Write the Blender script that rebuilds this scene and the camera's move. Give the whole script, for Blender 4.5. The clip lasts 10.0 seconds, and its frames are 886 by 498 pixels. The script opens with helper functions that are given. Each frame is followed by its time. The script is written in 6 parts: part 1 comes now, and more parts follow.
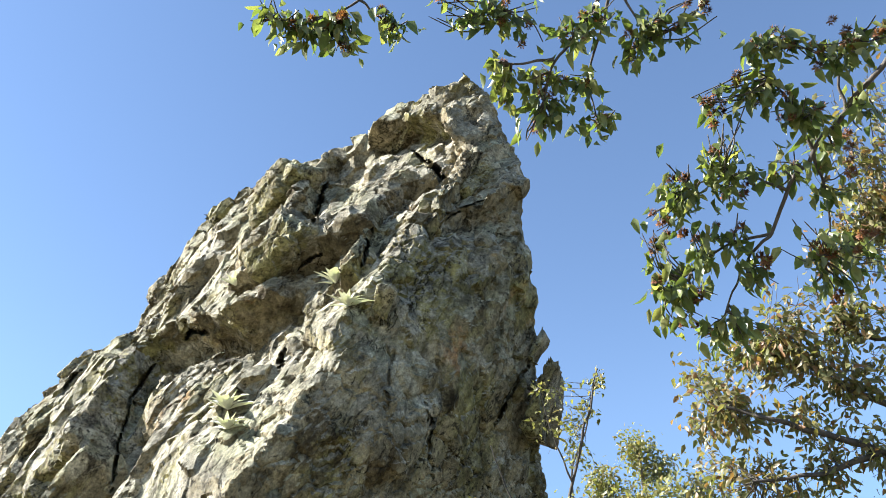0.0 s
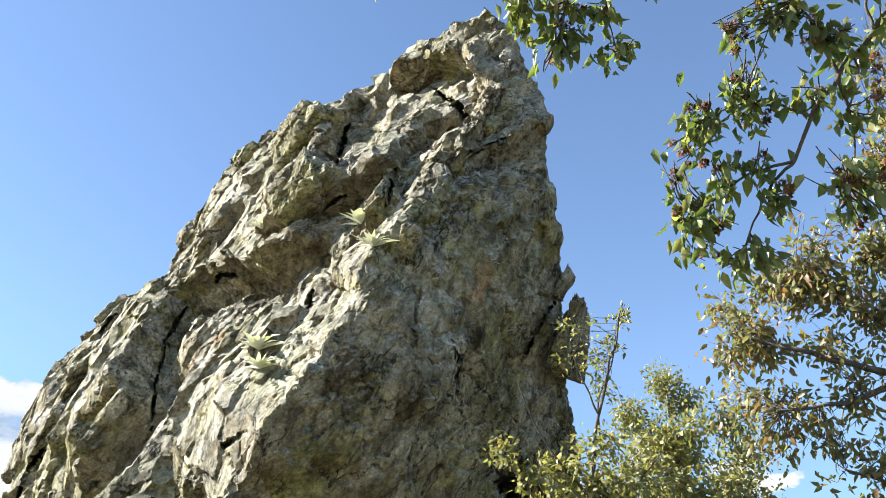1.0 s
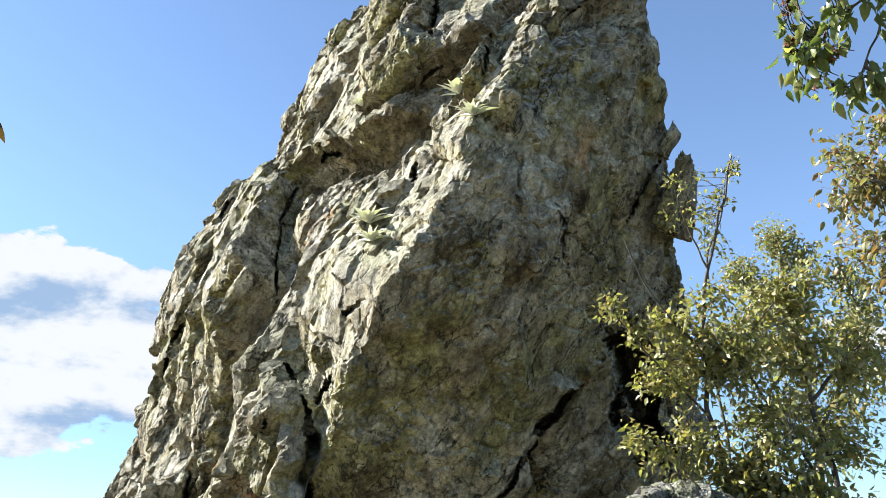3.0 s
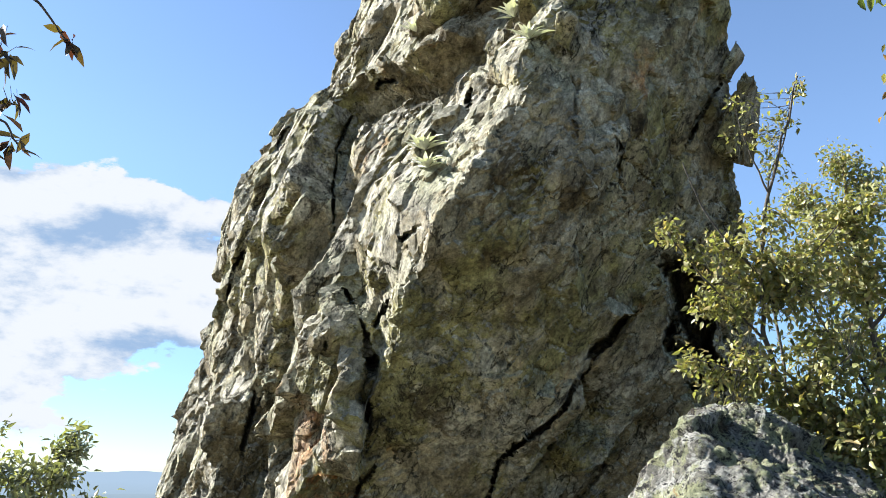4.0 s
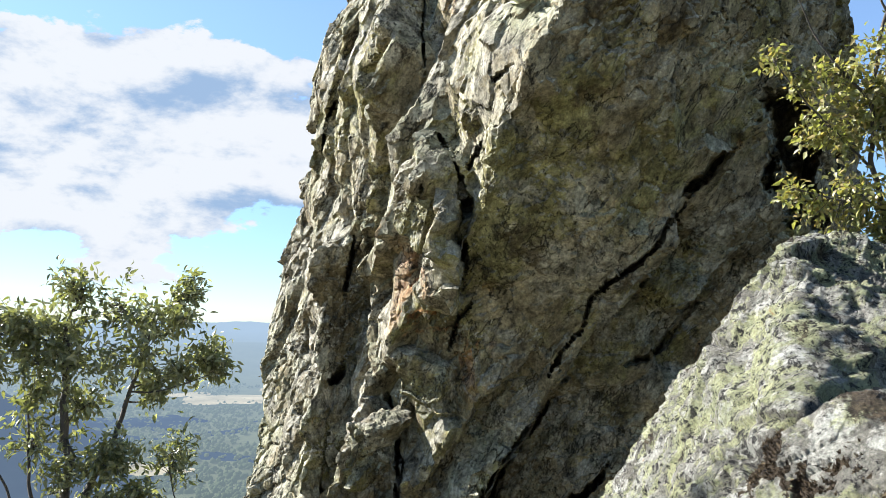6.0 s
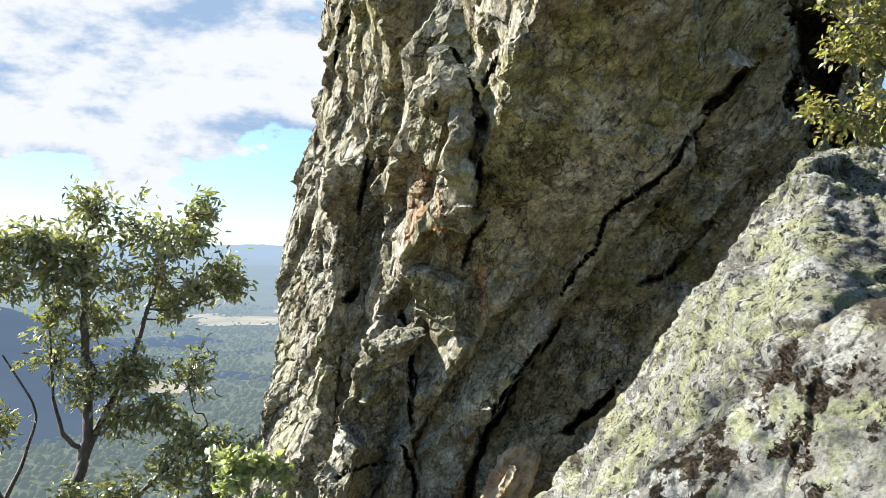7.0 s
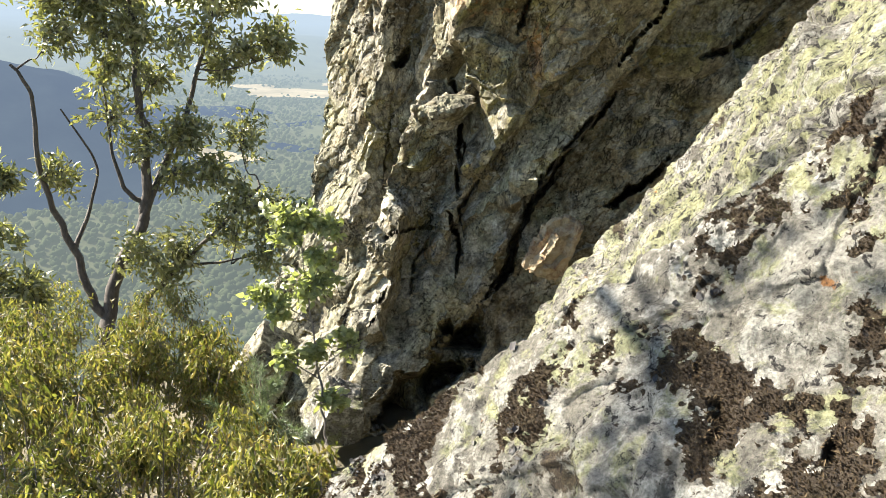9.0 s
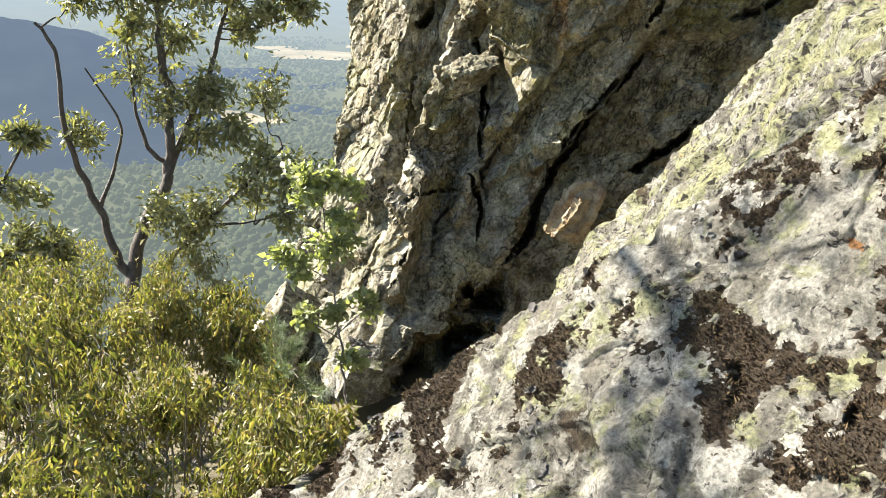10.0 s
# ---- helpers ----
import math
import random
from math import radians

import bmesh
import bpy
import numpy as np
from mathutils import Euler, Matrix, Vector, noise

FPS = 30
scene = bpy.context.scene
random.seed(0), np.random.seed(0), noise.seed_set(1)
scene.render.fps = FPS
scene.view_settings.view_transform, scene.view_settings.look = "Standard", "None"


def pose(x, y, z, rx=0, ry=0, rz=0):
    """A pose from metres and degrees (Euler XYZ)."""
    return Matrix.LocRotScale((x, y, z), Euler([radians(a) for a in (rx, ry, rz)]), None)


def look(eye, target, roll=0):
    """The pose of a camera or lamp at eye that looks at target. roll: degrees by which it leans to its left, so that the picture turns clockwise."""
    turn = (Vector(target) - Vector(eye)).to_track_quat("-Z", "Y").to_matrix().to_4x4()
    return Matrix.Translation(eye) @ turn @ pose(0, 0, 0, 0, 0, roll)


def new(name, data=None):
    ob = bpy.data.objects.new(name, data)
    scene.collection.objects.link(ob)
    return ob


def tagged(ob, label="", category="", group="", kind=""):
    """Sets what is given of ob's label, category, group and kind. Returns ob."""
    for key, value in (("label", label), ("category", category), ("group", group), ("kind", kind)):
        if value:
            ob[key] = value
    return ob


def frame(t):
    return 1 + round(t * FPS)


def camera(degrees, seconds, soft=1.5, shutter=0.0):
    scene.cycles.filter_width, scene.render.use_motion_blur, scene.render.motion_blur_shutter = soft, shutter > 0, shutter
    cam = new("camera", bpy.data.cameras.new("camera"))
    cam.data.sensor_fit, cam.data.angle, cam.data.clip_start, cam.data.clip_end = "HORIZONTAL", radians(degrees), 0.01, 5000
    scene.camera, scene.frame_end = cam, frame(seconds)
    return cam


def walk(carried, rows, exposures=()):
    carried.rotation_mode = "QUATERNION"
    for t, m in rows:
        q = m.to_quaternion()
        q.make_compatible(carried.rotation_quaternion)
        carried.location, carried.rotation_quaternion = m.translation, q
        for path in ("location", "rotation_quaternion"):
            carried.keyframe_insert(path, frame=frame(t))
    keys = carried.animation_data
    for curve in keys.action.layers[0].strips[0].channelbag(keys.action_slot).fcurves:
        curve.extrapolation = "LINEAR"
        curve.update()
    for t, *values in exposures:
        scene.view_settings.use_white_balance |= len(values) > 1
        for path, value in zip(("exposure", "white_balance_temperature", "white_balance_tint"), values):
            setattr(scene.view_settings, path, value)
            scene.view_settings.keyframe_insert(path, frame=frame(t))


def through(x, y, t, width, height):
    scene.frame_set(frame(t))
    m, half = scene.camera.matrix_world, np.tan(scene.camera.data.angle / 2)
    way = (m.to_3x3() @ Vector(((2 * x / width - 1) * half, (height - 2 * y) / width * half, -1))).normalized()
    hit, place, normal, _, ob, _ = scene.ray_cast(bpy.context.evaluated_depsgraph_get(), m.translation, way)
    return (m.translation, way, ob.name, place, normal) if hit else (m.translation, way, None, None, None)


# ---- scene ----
cam = camera(58.29, 10.0, soft=0.55)

# seconds, place, yaw, pitch, roll
PATH = [
    (0.0, 0.053, 0.057, 1.737, -0.56, 33.72, -0.92),
    (0.5, 0.058, 0.055, 1.733, 0.78, 31.36, -0.89),
    (1.0, 0.064, 0.056, 1.728, 1.71, 29.41, -0.95),
    (1.5, 0.065, 0.056, 1.718, 3.80, 26.92, -0.76),
    (2.0, 0.061, 0.045, 1.701, 6.34, 24.74, -0.68),
    (3.5, 0.036, -0.021, 1.639, 11.55, 17.95, -0.37),
    (4.0, 0.030, -0.039, 1.618, 13.76, 15.35, 0.35),
    (4.5, 0.018, -0.070, 1.588, 15.59, 12.91, 0.69),
    (5.0, 0.012, -0.098, 1.566, 17.32, 10.58, 0.48),
    (5.5, 0.008, -0.119, 1.535, 18.97, 8.34, 0.24),
    (6.0, -0.001, -0.132, 1.490, 20.00, 4.93, 0.35),
    (7.5, -0.035, -0.135, 1.420, 21.18, -3.54, 0.96),
    (8.0, -0.039, -0.137, 1.387, 21.97, -7.56, 1.52),
    (8.5, -0.040, -0.125, 1.356, 22.98, -12.25, 2.12),
    (9.0, -0.042, -0.121, 1.325, 23.74, -16.42, 2.63),
    (9.5, -0.042, -0.113, 1.311, 24.57, -18.52, 2.95),
    (10.0, -0.040, -0.105, 1.302, 25.27, -19.04, 2.91),
]


def aimed(x, y, z, yaw, pitch, roll):
    return pose(x, y, z, 0, 0, yaw) @ pose(0, 0, 0, 90 + pitch) @ pose(0, 0, 0, 0, 0, roll)


EXPOSURES = [(0.0, 2.10, 6250, 10), (2.0, 2.07, 6250, 10), (4.5, 1.97, 6100, 10), (6.0, 1.96, 6150, 10), (7.5, 2.10, 6400, 10), (8.5, 2.26, 6850, 11), (10.0, 2.28, 6950, 11)]
walk(cam, [(t, aimed(*row)) for t, *row in PATH], EXPOSURES)

# ---- world and sun ----
SUN_FROM = Vector((-0.80, -0.04, 0.58)).normalized()
world = bpy.data.worlds.new("sky")
scene.world = world
world.use_nodes = True


def node(tree, kind, **values):
    n = tree.nodes.new(kind)
    for key, value in values.items():
        if key in n.inputs:
            n.inputs[key].default_value = value
        else:
            setattr(n, key, value)
    return n


def build_world():
    t = world.node_tree
    t.nodes.clear()
    link = t.links.new
    sky = node(t, "ShaderNodeTexSky", sky_type="NISHITA", sun_disc=False, altitude=800.0, air_density=1.0, dust_density=0.15, ozone_density=1.6)
    sky.sun_elevation = math.asin(SUN_FROM.z)
    sky.sun_rotation = math.atan2(SUN_FROM.x, SUN_FROM.y)
    way = node(t, "ShaderNodeTexCoord")
    sep = node(t, "ShaderNodeSeparateXYZ")
    link(way.outputs["Generated"], sep.inputs[0])
    # cumulus: puffs flattened towards the horizon, lit above and grey-blue below
    def puffs(lift):
        m = node(t, "ShaderNodeMapping")
        m.inputs["Scale"].default_value = (1.0, 1.0, 2.1)
        m.inputs["Location"].default_value = (CLOUD_SHIFT[0], CLOUD_SHIFT[1], CLOUD_SHIFT[2] + lift)
        link(way.outputs["Generated"], m.inputs["Vector"])
        n = node(t, "ShaderNodeTexNoise", Scale=4.8, Detail=12.0, Roughness=0.60, Distortion=0.1)
        link(m.outputs[0], n.inputs["Vector"])
        return n.outputs["Fac"]

    here, above = puffs(0.0), puffs(0.07)
    # they thin out towards the zenith and away from the plain
    fade = node(t, "ShaderNodeMapRange", interpolation_type="SMOOTHSTEP")
    fade.inputs["From Min"].default_value, fade.inputs["From Max"].default_value = 0.27, 0.40
    fade.inputs["To Min"].default_value, fade.inputs["To Max"].default_value = 0.055, -0.36
    link(sep.outputs["Z"], fade.inputs["Value"])
    plain = node(t, "ShaderNodeMath", operation="MULTIPLY_ADD")
    plain.inputs[1].default_value = -0.14
    link(sep.outputs["X"], plain.inputs[0])
    link(fade.outputs[0], plain.inputs[2])
    # clear air low over the horizon, and one great heap of cloud
    low = node(t, "ShaderNodeMapRange", interpolation_type="SMOOTHSTEP")
    low.inputs["From Min"].default_value, low.inputs["From Max"].default_value = 0.03, 0.20
    low.inputs["To Min"].default_value, low.inputs["To Max"].default_value = -0.21, 0.01
    link(sep.outputs["Z"], low.inputs["Value"])
    heap = node(t, "ShaderNodeVectorMath", operation="DISTANCE")
    link(way.outputs["Generated"], heap.inputs[0])
    heap.inputs[1].default_value = HEAP_AT
    near = node(t, "ShaderNodeMapRange", interpolation_type="SMOOTHSTEP")
    near.inputs["From Min"].default_value, near.inputs["From Max"].default_value = 0.06, 0.30
    near.inputs["To Min"].default_value, near.inputs["To Max"].default_value = 0.085, 0.0
    link(heap.outputs["Value"], near.inputs["Value"])
    sums = [plain.outputs[0], low.outputs[0], near.outputs[0]]
    total = here
    for extra in sums:
        more = node(t, "ShaderNodeMath", operation="ADD")
        link(total, more.inputs[0])
        link(extra, more.inputs[1])
        total = more.outputs[0]
    cover = node(t, "ShaderNodeMapRange", interpolation_type="SMOOTHSTEP")
    cover.inputs["From Min"].default_value, cover.inputs["From Max"].default_value = 0.575, 0.612
    link(more.outputs[0], cover.inputs["Value"])
    under = node(t, "ShaderNodeMath", operation="SUBTRACT")
    link(above, under.inputs[0])
    link(here, under.inputs[1])
    dense = node(t, "ShaderNodeMapRange", interpolation_type="SMOOTHSTEP")
    dense.inputs["From Min"].default_value, dense.inputs["From Max"].default_value = -0.04, 0.15
    link(under.outputs[0], dense.inputs["Value"])
    body = node(t, "ShaderNodeMix", data_type="RGBA")
    body.inputs["A"].default_value, body.inputs["B"].default_value = (3.75, 3.8, 3.85, 1), (1.55, 2.15, 3.0, 1)
    link(dense.outputs[0], body.inputs["Factor"])
    mix = node(t, "ShaderNodeMix", data_type="RGBA")
    link(cover.outputs[0], mix.inputs["Factor"])
    # thin blue haze takes the glare off the lowest sky
    rise = node(t, "ShaderNodeMapRange", interpolation_type="SMOOTHSTEP")
    rise.inputs["From Min"].default_value, rise.inputs["From Max"].default_value = 0.0, 0.40
    link(sep.outputs["Z"], rise.inputs["Value"])
    haze = node(t, "ShaderNodeMix", data_type="RGBA")
    haze.inputs["A"].default_value, haze.inputs["B"].default_value = (0.50, 0.60, 0.72, 1), (1, 1, 1, 1)
    link(rise.outputs[0], haze.inputs["Factor"])
    veiled = node(t, "ShaderNodeMix", data_type="RGBA", blend_type="MULTIPLY", Factor=1.0)
    veiled.inputs["Factor"].default_value = 1.0
    link(sky.outputs[0], veiled.inputs["A"])
    link(haze.outputs["Result"], veiled.inputs["B"])
    link(veiled.outputs["Result"], mix.inputs["A"])
    link(body.outputs["Result"], mix.inputs["B"])
    back = node(t, "ShaderNodeBackground", Strength=0.063)
    link(mix.outputs["Result"], back.inputs["Color"])
    out = node(t, "ShaderNodeOutputWorld")
    link(back.outputs[0], out.inputs[0])


CLOUD_SHIFT = (0.7, 0.2, 0.35)
HEAP_AT = (-0.62, 0.74, 0.26)
build_world()
sun = new("sun", bpy.data.lights.new("sun", "SUN"))
sun.data.energy, sun.data.angle, sun.data.color = 5.0, radians(0.53), (1.0, 0.955, 0.89)
sun.matrix_world = look(SUN_FROM * 50, (0, 0, 0))

# ---- materials ----
def material(name):
    m = bpy.data.materials.new(name)
    m.use_nodes = True
    t = m.node_tree
    return m, t, t.nodes["Principled BSDF"], t.links.new


def ramp(t, fac, stops, mode="LINEAR"):
    r = t.nodes.new("ShaderNodeValToRGB")
    r.color_ramp.interpolation = mode
    while len(r.color_ramp.elements) < len(stops):
        r.color_ramp.elements.new(0.5)
    for e, (at, c) in zip(r.color_ramp.elements, stops):
        e.position, e.color = at, (*c, 1) if len(c) == 3 else (c[0], c[0], c[0], 1)
    t.links.new(fac, r.inputs[0])
    return r.outputs[0]


def mixed(t, fac, a, b, blend="MIX"):
    m = node(t, "ShaderNodeMix", data_type="RGBA", blend_type=blend)
    for key, v in (("Factor", fac), ("A", a), ("B", b)):
        if isinstance(v, (float, int)):
            m.inputs[key].default_value = v
        elif isinstance(v, tuple):
            m.inputs[key].default_value = (*v, 1)
        else:
            t.links.new(v, m.inputs[key])
    return m.outputs["Result"]


def noisy(t, at, scale, detail=6.0, rough=0.6, distort=0.0):
    n = node(t, "ShaderNodeTexNoise", Scale=scale, Detail=detail, Roughness=rough, Distortion=distort)
    t.links.new(at, n.inputs["Vector"])
    return n.outputs["Fac"]


def bumped(t, bsdf, height, strength, distance, under=None):
    b = node(t, "ShaderNodeBump", Strength=strength, Distance=distance)
    t.links.new(height, b.inputs["Height"])
    if under is not None:
        t.links.new(under, b.inputs["Normal"])
    t.links.new(b.outputs[0], bsdf.inputs["Normal"])
    return b.outputs[0]


def squeezed(t, at, scale, turn=(0, 0, 0)):
    m = node(t, "ShaderNodeMapping")
    m.inputs["Scale"].default_value = scale
    m.inputs["Rotation"].default_value = turn
    t.links.new(at, m.inputs["Vector"])
    return m.outputs[0]


def turned(t, at, scale):
    """Coordinates that run with the rock's steep layers, drawn out along them."""
    return squeezed(t, squeezed(t, at, (1, 1, 1), (0.0, -0.455, 0.0)), scale)


def creases(t, at, scale, width, detail=5.0, rough=0.55, distort=0.0):
    """1 on thin branching lines, 0 beside them."""
    off = node(t, "ShaderNodeMath", operation="SUBTRACT")
    t.links.new(noisy(t, at, scale, detail, rough, distort), off.inputs[0])
    off.inputs[1].default_value = 0.5
    size = node(t, "ShaderNodeMath", operation="ABSOLUTE")
    t.links.new(off.outputs[0], size.inputs[0])
    return ramp(t, size.outputs[0], [(0.0, (1.0,)), (width, (0.0,))])


def upward(t, low, high):
    """1 on stone that faces the rain and sky, 0 on overhangs, where crust lichens do not grow; also paints the sunny
    flank lighter than the shaded face.
    """
    n = node(t, "ShaderNodeNewGeometry").outputs["Normal"]
    s = node(t, "ShaderNodeSeparateXYZ")
    t.links.new(n, s.inputs[0])
    r = node(t, "ShaderNodeMapRange")
    r.inputs["From Min"].default_value, r.inputs["From Max"].default_value = low, high
    t.links.new(s.outputs["Z"], r.inputs["Value"])
    return r.outputs[0]


def times(t, a, b):
    m = node(t, "ShaderNodeMath", operation="MULTIPLY")
    for i, v in enumerate((a, b)):
        if isinstance(v, float):
            m.inputs[i].default_value = v
        else:
            t.links.new(v, m.inputs[i])
    return m.outputs[0]


RUST_AT = (-0.48, -0.33, 2.47)


def spire_stone():
    """Weathered quartzite: brown-grey stone, crusted pale grey-green by lichen where it is open to the sky, with rust
    and algae; the crust also paints in sun-and-shade contrast.
    """
    m, t, bsdf, link = material("spire_stone")
    at = node(t, "ShaderNodeTexCoord").outputs["Object"]
    streak = turned(t, at, (1.0, 1.0, 0.6))
    tone = ramp(t, noisy(t, streak, 0.9, 10, 0.66, 0.4), [(0.30, (0.09, 0.076, 0.046)), (0.44, (0.22, 0.192, 0.13)), (0.56, (0.32, 0.285, 0.205)), (0.72, (0.47, 0.43, 0.335))])
    algae = ramp(t, noisy(t, streak, 0.8, 10, 0.70, 0.3), [(0.49, (0.0,)), (0.57, (0.85,))])
    col = mixed(t, algae, tone, ramp(t, noisy(t, at, 5.0, 6, 0.7), [(0.36, (0.13, 0.12, 0.045)), (0.60, (0.31, 0.30, 0.14))]))
    grey = ramp(t, noisy(t, squeezed(t, at, (1, 1, 1), (1, 2, 0)), 1.5, 10, 0.72, 0.2), [(0.52, (0.0,)), (0.575, (0.85,))])
    col = mixed(t, grey, col, ramp(t, noisy(t, at, 11.0, 6, 0.7), [(0.36, (0.27, 0.26, 0.225)), (0.60, (0.48, 0.465, 0.405))]))
    brown = ramp(t, noisy(t, squeezed(t, at, (1, 1, 0.55), (0, 0, 2)), 2.4, 10, 0.74, 0.2), [(0.55, (0.0,)), (0.61, (0.8,))])
    col = mixed(t, brown, col, (0.10, 0.078, 0.046))
    # crust lichen in pale rosettes, which also paints the sunlit flank brighter
    pale = ramp(t, noisy(t, at, 5.0, 10, 0.74, 0.2), [(0.38, (0.085, 0.08, 0.065)), (0.46, (0.25, 0.245, 0.21)), (0.62, (0.485, 0.487, 0.455))])
    tint = ramp(t, noisy(t, at, 1.7, 7, 0.6), [(0.45, (0.0,)), (0.62, (0.55,))])
    pale = mixed(t, tint, pale, (0.33, 0.35, 0.235))
    edge = ramp(t, noisy(t, at, 3.0, 10, 0.74), [(0.38, (0.0,)), (0.47, (1.0,))])
    col = mixed(t, times(t, upward(t, -0.20, 0.15), edge), col, pale)
    # rusty and yellow stains that run with the layers
    rust = ramp(t, noisy(t, turned(t, at, (1.0, 1.0, 0.35)), 1.3, 9, 0.7, 0.5), [(0.635, (0.0,)), (0.69, (0.75,))])
    hue = ramp(t, noisy(t, at, 6.0, 5, 0.65), [(0.4, (0.28, 0.13, 0.05)), (0.6, (0.46, 0.31, 0.15))])
    col = mixed(t, rust, col, hue)
    # an iron-stained patch beside the chimney
    spot = node(t, "ShaderNodeVectorMath", operation="DISTANCE")
    link(squeezed(t, at, (1.0, 1.0, 0.55)), spot.inputs[0])
    spot.inputs[1].default_value = RUST_AT
    iron = ramp(t, noisy(t, streak, 2.2, 8, 0.7, 0.6), [(0.50, (0.0,)), (0.56, (0.9,))])
    near = ramp(t, spot.outputs["Value"], [(0.25, (1.0,)), (0.65, (0.0,))])
    col = mixed(t, times(t, iron, near), col, ramp(t, noisy(t, streak, 7.0, 5, 0.65), [(0.35, (0.20, 0.07, 0.03)), (0.5, (0.42, 0.20, 0.08)), (0.65, (0.58, 0.42, 0.24))]))
    grain = ramp(t, noisy(t, at, 30.0, 8, 0.78), [(0.37, (0.52,)), (0.5, (1.0,)), (0.63, (1.45,))])
    col = mixed(t, 1.0, col, grain, "MULTIPLY")
    mottle = ramp(t, noisy(t, turned(t, at, (1.0, 1.0, 0.55)), 7.0, 8, 0.72, 0.3), [(0.36, (0.42,)), (0.5, (1.0,)), (0.64, (1.5,))])
    col = mixed(t, 1.0, col, mottle, "MULTIPLY")
    speck = ramp(t, noisy(t, at, 85.0, 6, 0.85), [(0.38, (0.75,)), (0.5, (1.0,)), (0.62, (1.25,))])
    col = mixed(t, 1.0, col, speck, "MULTIPLY")
    # black lichen flecks, thick in some places and missing in others
    thick = ramp(t, noisy(t, at, 1.6, 6, 0.65), [(0.40, (0.0,)), (0.60, (0.09,))])
    low = node(t, "ShaderNodeMath", operation="SUBTRACT")
    link(noisy(t, at, 15.0, 10, 0.82), low.inputs[0])
    link(thick, low.inputs[1])
    fleck = ramp(t, low.outputs[0], [(0.335, (0.94,)), (0.375, (0.0,))])
    col = mixed(t, fleck, col, (0.035, 0.032, 0.024))
    # hairline joints, coloured nearly black
    long = times(t, creases(t, turned(t, at, (1.0, 1.0, 0.40)), 1.2, 0.006, 7, 0.6), ramp(t, noisy(t, at, 1.1, 4, 0.6), [(0.46, (0.0,)), (0.54, (1.0,))]))
    short = times(t, creases(t, turned(t, at, (1.0, 1.0, 0.35)), 3.4, 0.012, 6, 0.6), ramp(t, noisy(t, at, 1.9, 5, 0.6), [(0.50, (0.0,)), (0.58, (0.9,))]))
    either = node(t, "ShaderNodeMath", operation="MAXIMUM")
    link(long, either.inputs[0])
    link(short, either.inputs[1])
    line = either.outputs[0]
    col = mixed(t, line, col, (0.022, 0.02, 0.014))
    link(mixed(t, 1.0, col, (0.65, 0.615, 0.53), "MULTIPLY"), bsdf.inputs["Base Color"])
    bsdf.inputs["Roughness"].default_value = 0.93
    bsdf.inputs["Specular IOR Level"].default_value = 0.2
    one = bumped(t, bsdf, noisy(t, turned(t, at, (1.0, 1.0, 0.6)), 7.0, 10, 0.66, 0.2), 0.5, 0.03)
    two = bumped(t, bsdf, noisy(t, at, 26.0, 10, 0.74), 0.6, 0.009, one)
    three = bumped(t, bsdf, low.outputs[0], 0.5, 0.006, two)
    flat = node(t, "ShaderNodeMath", operation="SUBTRACT")
    flat.inputs[0].default_value = 1.0
    link(line, flat.inputs[1])
    bumped(t, bsdf, flat.outputs[0], 0.8, 0.03, three)
    return m


